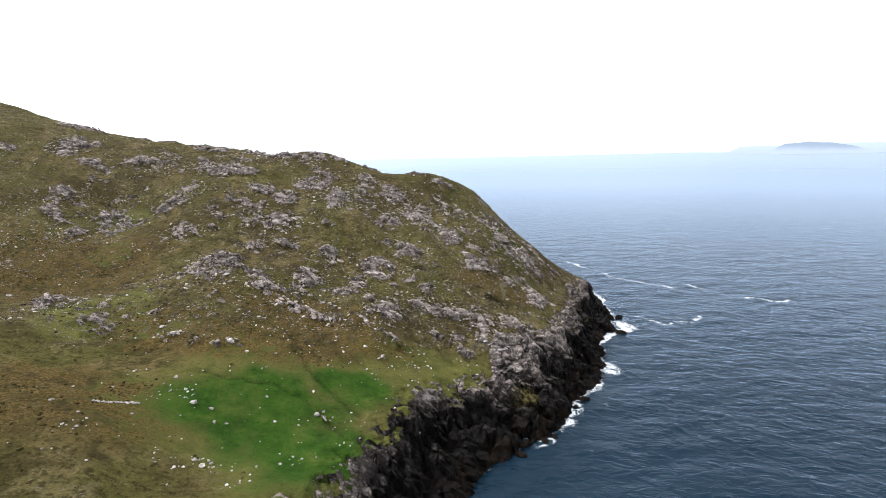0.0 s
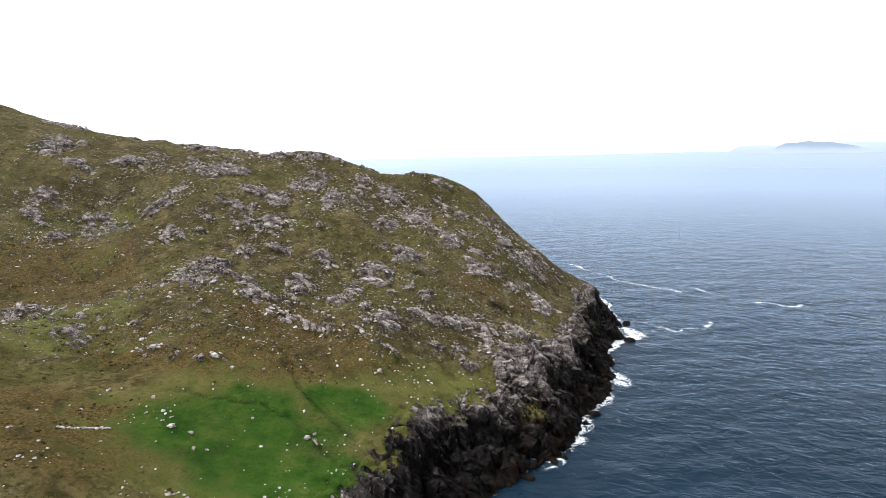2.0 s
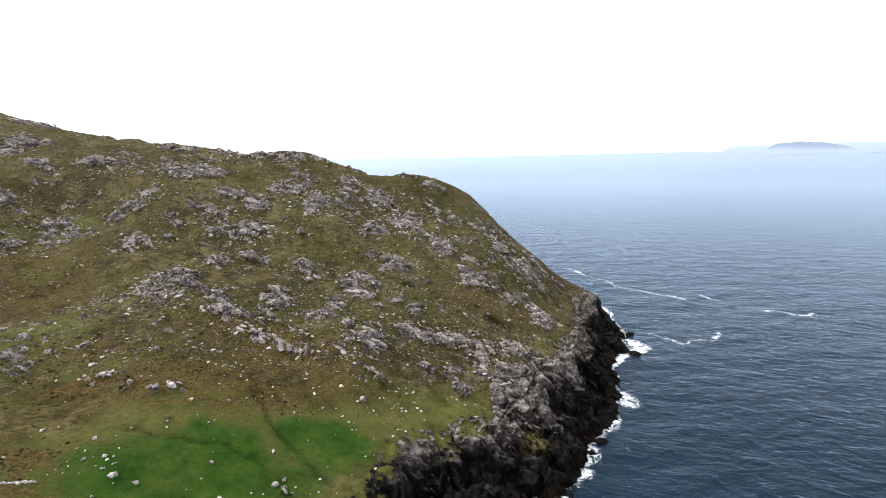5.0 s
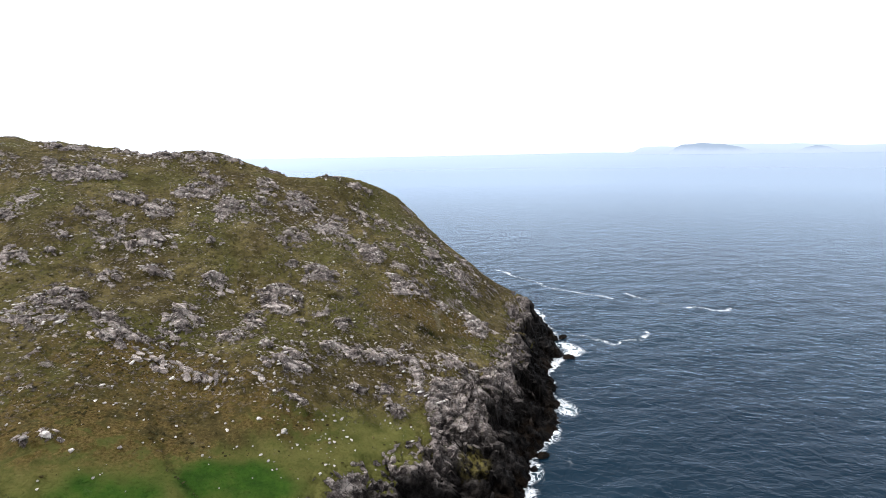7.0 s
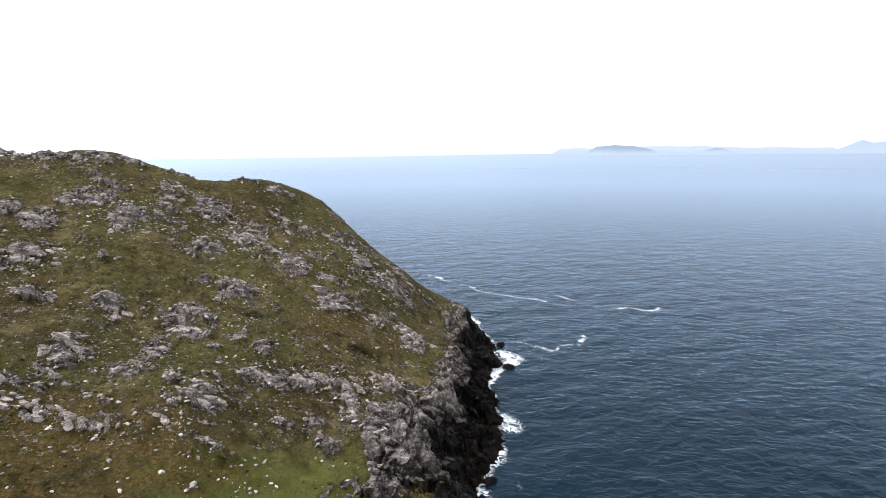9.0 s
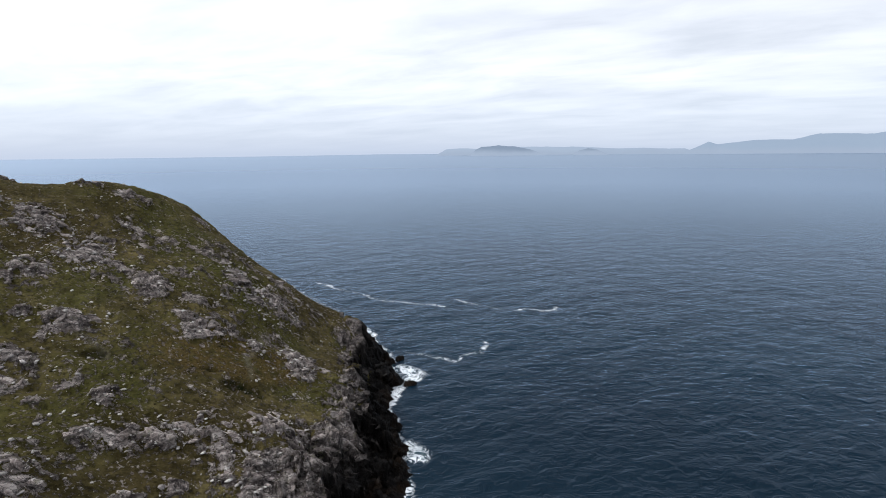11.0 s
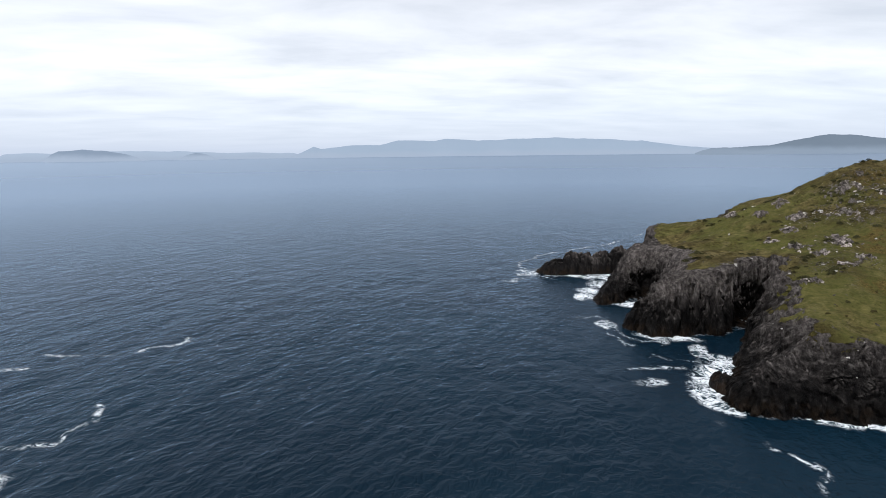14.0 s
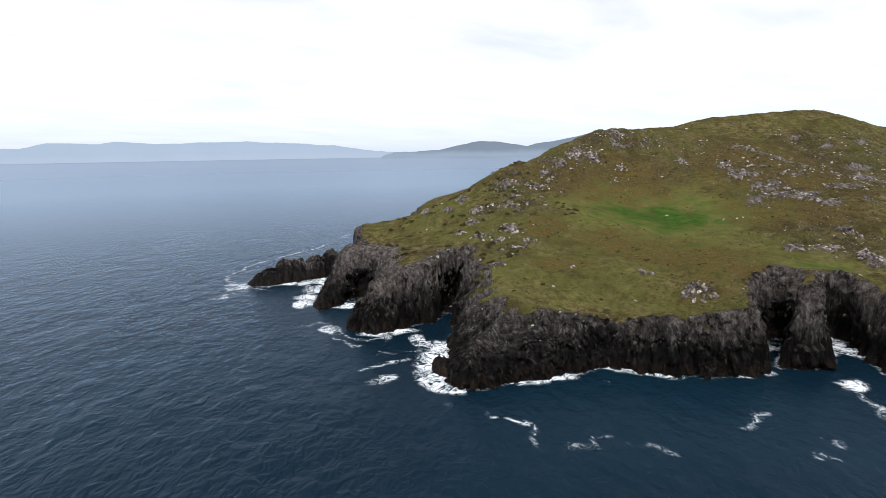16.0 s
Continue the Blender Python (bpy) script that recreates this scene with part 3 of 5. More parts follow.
UPPER_CRAGS = [(-76.2, 177.5, 6.1, 5.1, -3), (-96.4, 175.2, 7.9, 3.5, -3), (-99, 162.5, 3.4, 4.7, -3), (-58.8, 167.2, 2.6, 1.4, -3), (-66.8, 159.7, 5.9, 4.4, -3), (-59.5, 161.9, 2.4, 1.8, -3),
               (-39.6, 167.3, 5, 5, -3), (-46.9, 165.3, 4.7, 2.4, -3), (-51.7, 143.9, 5.2, 5.6, -3), (-45.1, 153, 2.8, 3.6, -3), (-36.9, 155.7, 3.9, 1.7, -3), (-28.6, 141.3, 4.2, 5.9, -3),
               (-24.2, 156, 4.6, 3.1, -3), (-36.5, 131.5, 4.8, 2.6, -3), (-30.4, 128.3, 3.9, 2.9, -3), (-48.3, 134.3, 3.5, 2.9, -3)]
HIGH_CRAGS = [(-16.8, 198.7, 3.9, 6.4, -3), (-24.7, 185.7, 6.9, 8.3, -3), (-50.7, 186, 4.5, 3.5, -3), (-42, 181.6, 4.4, 4, -3), (-62.5, 197, 7.3, 3.3, -3), (-74.2, 185, 5.5, 2.9, -3),
              (-94.5, 200.6, 8.7, 3.9, -3), (-124.5, 209.3, 7.7, 8.6, -3), (-110.5, 196.9, 5.8, 2.6, -3), (-34.5, 192.8, 5.7, 4.2, -3), (-111.1, 179.9, 8.4, 3.8, -3), (-8.6, 177.7, 4.1, 3.7, -3),
              (-27.3, 167.9, 3.3, 2.3, -3)]
SKYLINE_CRAGS = [(-50.3, 215.2, 7.4, 3.7, -3), (-36.7, 212.5, 5.9, 3, -3), (-28, 213.9, 3.8, 1.9, -3), (-62.3, 222.2, 5.4, 2.7, -3), (-141, 243.8, 9, 4.5, -3), (-16, 214.1, 3.8, 1.9, -3),
                 (1.6, 212.2, 3.3, 1.7, -3), (-77.1, 218.3, 6.8, 3.4, -3), (27.3, 213.1, 3, 1.5, -3), (33.7, 195.8, 2.7, 1.4, -3), (10.5, 209.3, 4.1, 2, -3)]
WEST_CRAGS = LOWER_CRAGS + MIDDLE_CRAGS + UPPER_CRAGS + HIGH_CRAGS + SKYLINE_CRAGS
EAST_CRAGS = [(189, -93, 3, 4, 0), (186, -103, 4, 6, 0), (170, -104, 4, 5, 0), (263, -142, 5, 12, -10), (287, -152, 5, 12, -10), (241, -139, 6, 16, -20),
              (320, -186, 6, 18, -20), (297, -205, 7, 16, -15), (244, -173, 6, 16, -15), (308, -127, 3, 3, 0), (318, -54, 6, 8, 0), (248, -3, 5, 6, 0),
              (244, 10, 6, 4, 0), (199, 16, 3, 3, 0), (159, -34, 4, 5, 0), (233, -103, 2, 10, -20), (300, -20, 5, 9, 0)]
EAST_CRAGS += [(268, 8, 4, 3, 0), (282, 2, 5, 3, 20), (296, 14, 5, 3, 0), (256, 16, 4, 3, 0), (232, 6, 4, 2.5, 30), (222, -4, 3, 3, 0), (306, 4, 6, 3, 0), (312, 24, 5, 3, 0),
               (276, -14, 5, 4, 0), (292, -34, 6, 5, 0), (306, -44, 6, 5, 0), (328, -70, 7, 6, 0), (340, -100, 8, 6, 0)]
EAST_CRAGS += [(317, -57, 5, 4, 0), (321, -78, 6, 5, 0), (312, -90, 4, 5, 0), (298, -42, 4, 4, 0), (308, -127, 5, 4, 0), (298, -147, 5, 5, 20), (279, -145, 5, 9, -30), (257, -141, 5, 8, -30),
               (316, -180, 5, 9, -20), (312, -195, 5, 9, -20), (271, -167, 5, 8, 0), (245, -142, 5, 7, 0), (227, -147, 6, 6, 0), (192, -97, 5, 4, 0), (185, -103, 5, 4, 0), (196, -123, 6, 4, 0),
               (167, -102, 4, 4, 0), (290, -235, 6, 14, 0), (215, 3, 4, 3, 0), (240, -4, 5, 4, 0), (192, -9, 3, 1.5, 20), (160, -35, 5, 3, 0), (180, -28, 4, 1.2, 30)]
# ground strewn with low rock on the eastern hill
EAST_STONY = [(308, -62, 26, 48, 10), (275, -18, 24, 22, 0), (300, -170, 40, 60, -20), (235, -140, 34, 26, 0), (190, -112, 26, 20, 0), (290, -240, 60, 40, 0), (345, -110, 24, 40, 0), (228, 4, 20, 12, 0)]
LICHEN = [(24.5, 116.5, 3.2, 2.2, 30)]
# peaty banks, bare and dark
PEAT = [(22.8, 148.8, 4.1, 1.3, -14), (1.8, 153.8, 1.8, 0.6, -14), (18.3, 152.3, 1.7, 0.5, -14), (32.3, 141.0, 3.3, 1.0, -14), (38.6, 148.7, 2.4, 0.8, -14)]
DRAINS = [[(-28.6, 116.1), (-23.2, 106.4), (-21.9, 102), (-17.9, 99.3), (-10.7, 92.8)],
          [(-40.6, 96.5), (-33.6, 94.7), (-29.9, 95.5), (-25.3, 96.1), (-22, 94.8), (-18.4, 92.1), (-12.4, 86.1)]]
TRACKS = [[(24.9, 152.5), (25.8, 158), (29, 162.1), (31, 166.2), (31.7, 169.5)],
          [(-4, 163.7), (-1, 159.8), (3, 154.2)]]


def east_run(x, y, bite):
    """The nose of the cliff and the two buttresses slope back further than the sheer face."""
    return EAST_RUN * bite + 11 * np.exp(-((x - 228) ** 2 + (y - 68) ** 2) / 25 ** 2) + 14 * np.exp(-((x - 158) ** 2 + (y - 30) ** 2) / 22 ** 2) + 10 * np.exp(-((x - 240) ** 2 + (y - 82) ** 2) / 15 ** 2) + 8 * np.exp(-((x - 192) ** 2 + (y - 26) ** 2) / 15 ** 2)


def land_form(x, y):
    """Height of the ground and the masks of what covers it."""
    wear = shore_wear(x, y)
    dw, de = inside(WEST_SHORE, x, y) + wear, inside(EAST_SHORE, x, y) + 0.8 * wear
    west = west_cliff(dw, west_run(x, y)) * (WEST_BASE + rises(WEST_HILLS, x, y))
    bite = 1 + 0.75 * fractal(x, y, 8, 3, 19)
    east = east_cliff(de, east_run(x, y, bite)) * (EAST_BASE + rises(EAST_HILLS, x, y))
    on_west = dw > de
    d = np.maximum(dw, de)
    h = np.where(on_west, west, east)
    lawn = patches(LAWNS, x, y, 0.45)
    lawn = np.maximum(lawn, np.where(on_west, 0.42, 0.38) * smooth(patches(PASTURE, x, y, 0.5, 45), 0.05, 0.6))
    bracken = patches(BRACKEN, x, y, 0.5, 60)
    inland = smooth(d, 8, 26)
    # craggy ground: whale-backed outcrops, and flat rock that just breaks the turf between them
    rough_zone = np.where(on_west, smooth(y - 0.2 * x, 112, 132) * 0.85 + 0.10, 0.10 + 0.75 * smooth(patches(EAST_STONY, x, y, 0.5, 75), 0.05, 0.6))
    rough_zone = rough_zone * (0.40 + 0.60 * smooth(fractal(x, y, 24, 3, 37), -0.22, 0.22))
    knot = fractal(x * 0.80 - y * 0.60, (y * 0.80 + x * 0.60) * 1.7, 8, 5, 21)
    whale = patches(WEST_CRAGS + EAST_CRAGS, x, y, 0.8, 70) + 0.35 * fractal(x, y, 4, 3, 71)
    crag = np.maximum(0.95 * smooth(whale, 0.0, 0.72), np.where(on_west, 0.88 * smooth(knot, 0.05, 0.40), 0.95 * smooth(knot, 0.22, 0.50)) * rough_zone)
    small = smooth(fractal(x, y, 2.6, 3, 33), 0.14, 0.38) * rough_zone
    crag = np.maximum(crag, 0.70 * small) * (1 - smooth(lawn, 0.5, 0.8)) * (1 - 0.45 * smooth(bracken, 0.4, 0.9))
    step = fractal(x + 0.6 * h, y - 0.3 * h, 5.5, 4, 25, ridged=True)
    hummock = np.where(on_west, 1.5, 2.1) * fractal(x, y, 24, 4, 2) + np.where(on_west, 0.5, 1.0 + 2.2 * rough_zone) * fractal(x, y, 7, 3, 3) + np.where(on_west, 0.35, 0.9) * fractal(x, y, 13, 3, 6, ridged=True)
    h = h + inland * (1 - 0.75 * smooth(lawn, 0.2, 0.7)) * hummock
    # outcrops are split into long ribs that strike across the hill and dip to the sea
    rx_, ry_ = (x * 0.80 - y * 0.60) * 0.62, (y * 0.80 + x * 0.60) * 1.5
    rib_top, joint = np.zeros(x.shape), np.ones(x.shape)
    some = crag > 0.04
    stirred = 0.5 * fractal(x[some], y[some], 4.0, 2, 39)
    rib_top[some], joint[some] = blocks(rx_[some] + stirred, ry_[some] + stirred, 1.7, 301)
    crag = crag * (0.45 + 0.55 * smooth(rib_top + 0.5 * fractal(x, y, 2.0, 2, 35), -0.7, 0.0))
    h = h + smooth(d, 3, 9) * (0.6 * smooth(whale, 0.1, 0.9) + crag * (0.30 + 0.55 * step + 0.50 * rib_top - 0.75 * (1 - smooth(joint, 0.02, 0.20))))
    # the sea's own cliffs: ribs and ledges
    reach_in = np.where(on_west, west_run(x, y), 9.0)
    face = smooth(d, 0, 2.5) * (1 - smooth(d, 0.66 * reach_in, 1.12 * reach_in))
    h = h + face * np.where(on_west, 1.7, 1.3) * (fractal(x, y, 7.5, 5, 14, ridged=True) - np.where(on_west, 0.35, 0.0))
    some = (face > 0.02) & on_west
    big, gap = blocks(x[some], y[some] * 1.2, 5.2, 311)
    little, crack = blocks(x[some] + 0.5 * h[some], y[some], 2.0, 321)
    h[some] += face[some] * (1.3 * big - 0.4 + 0.55 * little - 1.6 * (1 - smooth(gap, 0.02, 0.16)) - 0.6 * (1 - smooth(crack, 0.03, 0.25)))
    h = np.where(d > 0, h + 0.5 * smooth(d, 0, 1.5), np.maximum(1.1 * d, -7))
    edge = np.where(on_west, west_run(x, y) - 4.5 + 6 * np.exp(-((x - 22) ** 2 + (y - 131) ** 2) / 13 ** 2), 6.5 + 17 * np.exp(-((x - 240) ** 2 + (y - 62) ** 2) / 26 ** 2) + 13 * np.exp(-((x - 158) ** 2 + (y - 30) ** 2) / 22 ** 2) + 11 * np.exp(-((x - 206) ** 2 + (y - 50) ** 2) / 15 ** 2) + 9 * np.exp(-((x - 285) ** 2 + (y - 58) ** 2) / 28 ** 2)) + 6 * fractal(x, y, 9, 4, 17)
    bare = np.maximum(crag, 1 - smooth(d, edge - 4, edge + 2.5))
    return h, d, bare, np.where(on_west, 1.0, 0.74) * lawn * smooth(d, 6, 12), bracken, on_west, face, rough_zone * (1 - smooth(lawn, 0.35, 0.6))


def steps(*spans):
    """Grid lines: spans of (from, to, spacing), the spacing growing evenly where two are given."""
    lines = []
    for low, high, fine, coarse in spans:
        n = max(2, int(round((high - low) / ((fine + coarse) / 2))))
        k = np.linspace(0, 1, n, endpoint=False)
        lines.append(low + (high - low) * (k * fine + k * k * (coarse - fine) / 2) / (fine + (coarse - fine) / 2))
    return np.concatenate(lines + [[spans[-1][1]]])


def sheet(name, gx, gy, z, keep, material, masks, shift=None):
    """One mesh over a grid of lines, with masks as point attributes."""
    nx, ny = len(gx), len(gy)
    X, Y = np.meshgrid(gx, gy, indexing="ij")
    co = np.stack([X, Y, z], -1)
    if shift is not None:
        co[..., :2] += shift
    ids = np.arange(nx * ny).reshape(nx, ny)
    quads = np.stack([ids[:-1, :-1], ids[1:, :-1], ids[1:, 1:], ids[:-1, 1:]], -1)
    quads = quads[keep[:-1, :-1] | keep[1:, :-1] | keep[1:, 1:] | keep[:-1, 1:]]
    used, index = np.unique(quads, return_inverse=True)
    quads = index.reshape(-1, 4)
    me = bpy.data.meshes.new(name)
    me.vertices.add(len(used))
    me.vertices.foreach_set("co", co.reshape(-1, 3)[used].ravel().astype(np.float32))
    me.loops.add(quads.size)
    me.loops.foreach_set("vertex_index", quads.ravel().astype(np.int32))
    me.polygons.add(len(quads))
    me.polygons.foreach_set("loop_start", np.arange(0, quads.size, 4, dtype=np.int32))
    me.update(calc_edges=True)
    rounded = np.ones(len(quads), bool)
    if "rock" in masks:      # bare rock breaks in flat facets
        rounded = masks["rock"].ravel()[used][quads].mean(1) < 0.55
    me.polygons.foreach_set("use_smooth", rounded)
    for key, values in masks.items():
        at = me.attributes.new(key, "FLOAT", "POINT")
        at.data.foreach_set("value", values.ravel()[used].astype(np.float32))
    me.materials.append(material)
    me.validate()
    return new(name, me)


gx = steps((-620, -190, 12, 2.0), (-190, -100, 1.6, 0.8), (-100, -52, 0.7, 0.5), (-52, 60, 0.45, 0.45), (60, 80, 0.5, 0.7), (80, 134, 4, 1.5), (134, 172, 0.32, 0.32), (172, 215, 0.5, 0.6), (215, 400, 0.8, 1.8), (400, 640, 2, 10))
gy = steps((-480, -130, 10, 1.6), (-130, -60, 1.4, 0.8), (-60, 82, 0.48, 0.48), (82, 150, 0.42, 0.46), (150, 200, 0.5, 0.75), (200, 270, 0.75, 1.3), (270, 600, 1.6, 12))
GX, GY = np.meshgrid(gx, gy, indexing="ij")
height, shore_d, bare, lawn, bracken, on_west, face, stony = land_form(GX, GY)
drain, track = np.full(GX.shape, 99.0), np.full(GX.shape, 99.0)
wander = 0.7 * fractal(GX, GY, 3.0, 2, 63)
for line in DRAINS:
    drain = np.minimum(drain, near_line(line, GX + wander, GY + wander))
for line in TRACKS:
    track = np.minimum(track, near_line(line, GX + wander, GY - wander))
peat = smooth(patches(PEAT, GX, GY, 0.4, 65), 0.15, 0.5)
height = height - 0.28 * (1 - smooth(drain, 0.1, 0.9)) - 0.9 * peat
# cliffs stand out in ribs and are undercut between them
sx, sy = np.gradient(height, gx, axis=0), np.gradient(height, gy, axis=1)
slope = np.sqrt(sx * sx + sy * sy) + 1e-6
rib = fractal(GX, GY, 5.0, 4, 51, z=height * 0.16) + 0.7 * fractal(GX, GY, 1.7, 3, 55, z=height * 0.12, ridged=True)
steep_at = slope > 0.8
column, cleft = blocks(GX[steep_at], GY[steep_at], 3.4, 331, height[steep_at], 7.0)
chip, split_ = blocks(GX[steep_at], GY[steep_at], 1.5, 341, height[steep_at], 2.6)
rib[steep_at] += 0.75 * column + 0.35 * chip - 0.8 * (1 - smooth(cleft, 0.02, 0.16))
push = (smooth(slope, 0.8, 2.0) * np.where(on_west, 1.3, 1.35) * rib)[..., None] * np.stack([-sx / slope, -sy / slope], -1)
bare = np.maximum(bare, smooth(slope, 0.9, 1.3) * np.where(on_west, 1 - smooth(shore_d, 0.95 * west_run(GX, GY), 1.4 * west_run(GX, GY)), 1))
cliffy = np.where(on_west, 1 - smooth(shore_d / west_run(GX, GY) + 0.20 * fractal(GX, GY, 6, 3, 57) - 0.6 * np.exp(-((GX + 3) ** 2 + (GY - 94) ** 2) / 15 ** 2) - 0.45 * np.exp(-((GX - 62) ** 2 + (GY - 170) ** 2) / 20 ** 2), 0.32, 0.62), 1.0 - 0.26 * smooth(height + 6 * fractal(GX, GY, 9, 3, 59), 9, 18) - 0.3 * smooth(shore_d, 8, 22))
# caves that the sea has worn under the eastern buttresses: place, height, width, depth
for cx, cy, cz, wide_, deep_ in [(225, 26, 6, 9, 13.0), (244, 62, 5, 7.0, 11.0), (216, 60, 4, 4, 4.0), (160, -62, 5, 6, 7), (156, -78, 5, 7, 8)]:
    hollow = np.exp(-((GX - cx) ** 2 + (GY - cy) ** 2) / wide_ ** 2 - (np.maximum(height - cz, 0) / 6.5) ** 2) * smooth(slope, 0.8, 1.8)
    push = push + (deep_ * hollow)[..., None] * np.stack([sx / slope, sy / slope], -1)
ground = tagged(sheet("ground", gx, gy, height, height > -5, LAND,
             {"rock": bare, "green": lawn, "bracken": bracken, "lichen": patches(LICHEN, GX, GY), "stony": stony, "cliff": cliffy, "splash": np.where(on_west, 1.0, 0.0),
              "drain": np.maximum(0.6 * (1 - smooth(drain, 0.05, 0.5)), peat), "track": 1 - smooth(track, 0.2, 1.0)}, push),
       "rough grassy headlands with grey rock and dark sea cliffs", "headland", kind="structure")

# ---- the sea ----
SURF = [(288, 96, 30, 15, -62), (306, 78, 18, 12, -40), (258, 84, 20, 5, 0), (160, 46, 14, 5, 5), (170, 44, 10, 6, 10), (163, 49, 6, 5, 0), (180, 40, 6, 4, 0), (200, 54, 3, 8, 0), (206, 72, 5, 4, 0), (214, 64, 10, 2, 0), (237, 72, 4, 6, 0),
        (291, 94, 25, 13, -62), (282, 114, 12, 7, -40), (309, 73, 20, 12, -38), (37, 120, 4, 2.4, 40), (72, 181, 3.5, 6, 0), (70, 175, 3, 3, 0), (27, 105, 3.5, 1.6, 40),
        (53, 143, 2.5, 4, 0), (76, 216, 2, 8, 0), (128, -57, 3, 8, 40), (150, 42, 5, 3, 0), (190, 46, 5, 2, 0), (40, 127, 2, 3, 0)]
FOAM_LINES = [[(196, 74), (188, 64)], [(182, 59), (180, 47)], [(212, 86), (218, 81), (210, 72)], [(155, 68), (159, 64), (160, 58)], [(168, 65), (171, 58), (172, 52)], [(203, 71), (193, 55)],
              [(84, 296), (91, 271), (98, 250), (107, 239), (112, 230)], [(123, 235), (126, 218), (135, 207), (150, 206)], [(78, 194), (82, 187), (86, 179)], [(86, 179), (93, 183), (102, 188)], [(42, 119), (47, 119)],
              [(134, 38), (127, 31), (120, 30)], [(118, 30), (117, 18)], [(115, 13), (110, 5)], [(118, -17), (121, -25)],
              [(132, -55), (115, -50)], [(104, -27), (107, -25)], [(212, 86), (216, 79)], [(156, 68), (159, 58)],
              [(271, 96), (277, 117), (306, 127), (336, 118), (380, 85), (467, 52)]]


hx = steps((-4600, -300, 260, 12), (-300, 0, 10, 2), (0, 330, 1.0, 1.0), (330, 600, 1.2, 8), (600, 4700, 10, 260))
hy = steps((-4600, -300, 260, 12), (-300, -90, 10, 1.6), (-90, 300, 1.0, 1.0), (300, 700, 1.2, 8), (700, 4700, 10, 260))
HX, HY = np.meshgrid(hx, hy, indexing="ij")
reach = np.hypot(HX - 10, HY - 40)
sea_d = np.maximum(inside(WEST_SHORE, HX, HY), inside(EAST_SHORE, HX, HY) ) + shore_wear(HX, HY)
ex, ey = HX * 0.97 + HY * 0.24, HY * 0.97 - HX * 0.24
wave = 0.34 * fractal(ex * 0.4, ey, 9, 3, 81) + 0.12 * fractal(ex * 0.5, ey, 3.4, 2, 85)
# the round of the earth brings the far edge of the sea up to the eye's level
level = wave * (1 - smooth(reach, 180, 480)) + 46 * np.clip((reach - 900) / 4300, 0, 1) ** 2
stir = fractal(HX, HY, 8, 4, 91)
surge = smooth(fractal(HX, HY, 19, 3, 95), -0.10, 0.40)
foam = (1 - smooth(-sea_d, 0.1, 1.0 + 3.6 * surge * (0.7 + stir))) * (0.14 + 0.40 * surge)
foam = np.maximum(foam, 0.60 * smooth(patches(SURF, HX, HY, 1.1, 97), 0.02, 1.0) * (0.55 + 0.45 * smooth(fractal(HX * 0.6 + HY * 0.8, (HY * 0.6 - HX * 0.8) * 2.2, 5, 3, 93), -0.25, 0.3)))
for line in FOAM_LINES:
    foam = np.maximum(foam, 0.30 * (1 - smooth(near_line(line, HX + 6.0 * stir, HY - 5.5 * stir), 0.0, 1.9)) * smooth(fractal(HX, HY, 14, 3, 99), -0.7, 0.3))
tagged(sheet("sea", hx, hy, level, (sea_d < 6) & (reach < 5050), SEA, {"foam": foam}),
       "dark blue choppy sea with white surf along the rocks", "sea", kind="structure")


# ---- far islands and coasts ----
def far_range(name, label, away, skyline, material):
    """A long hill ridge far out: skyline as pairs of bearing and angle above the eye's level, in degrees."""
    ks = np.arange(skyline[0][0], skyline[-1][0], 0.07)
    up = np.interp(ks, [a for a, _ in skyline], [e for _, e in skyline])
    up = up + 0.09 * fractal(ks, ks * 0 + away, 1.6, 6, 7) * np.clip((up + 0.4) * 2, 0, 1)
    bm = bmesh.new()
    rows = []
    for k, e in zip(ks, up):
        a = radians(k)
        top = 60 + away * math.tan(radians(e))
        row_points = []
        for back, part_up in ((-160, 0.0), (-90, 0.55), (0, 1.0), (90, 0.5), (160, 0.0)):
            r = away + back
            row_points.append(bm.verts.new((10 + r * math.sin(a), 55 + r * math.cos(a), 5 + (top - 5) * part_up)))
        rows.append(row_points)
    for one, two in zip(rows, rows[1:]):
        for i in range(4):
            bm.faces.new((one[i], two[i], two[i + 1], one[i + 1]))
    me = bpy.data.meshes.new(name)
    bm.to_mesh(me)
    bm.free()
    me.materials.append(material)
    for p in me.polygons:
        p.use_smooth = True
    return tagged(new(name, me), label, "island" if "island" in name else "coast", kind="structure")


far_range("backdrop_pale_shore", "pale low shore with sea mist painted into its glow", 4500,
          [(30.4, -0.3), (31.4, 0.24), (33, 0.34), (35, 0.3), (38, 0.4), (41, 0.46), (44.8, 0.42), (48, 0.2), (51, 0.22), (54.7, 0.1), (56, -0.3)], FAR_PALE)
far_range("backdrop_island", "blue-grey humped island with sea mist painted on", 4350,
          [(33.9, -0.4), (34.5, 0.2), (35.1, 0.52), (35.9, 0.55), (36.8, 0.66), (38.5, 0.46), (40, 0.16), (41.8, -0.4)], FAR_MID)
far_range("backdrop_islet", "small blue-grey island with sea mist painted on", 4350, [(44.2, -0.4), (45, 0.08), (45.8, 0.26), (46.6, 0.12), (47.8, -0.4)], FAR_MID)
far_range("backdrop_long_coast", "long blue hill coast, its foot faded by painted mist", 4450,
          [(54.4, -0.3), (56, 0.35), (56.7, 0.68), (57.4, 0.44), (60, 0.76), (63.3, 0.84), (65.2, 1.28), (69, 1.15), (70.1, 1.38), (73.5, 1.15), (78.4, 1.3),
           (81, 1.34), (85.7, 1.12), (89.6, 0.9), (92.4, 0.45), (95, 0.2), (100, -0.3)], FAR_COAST)
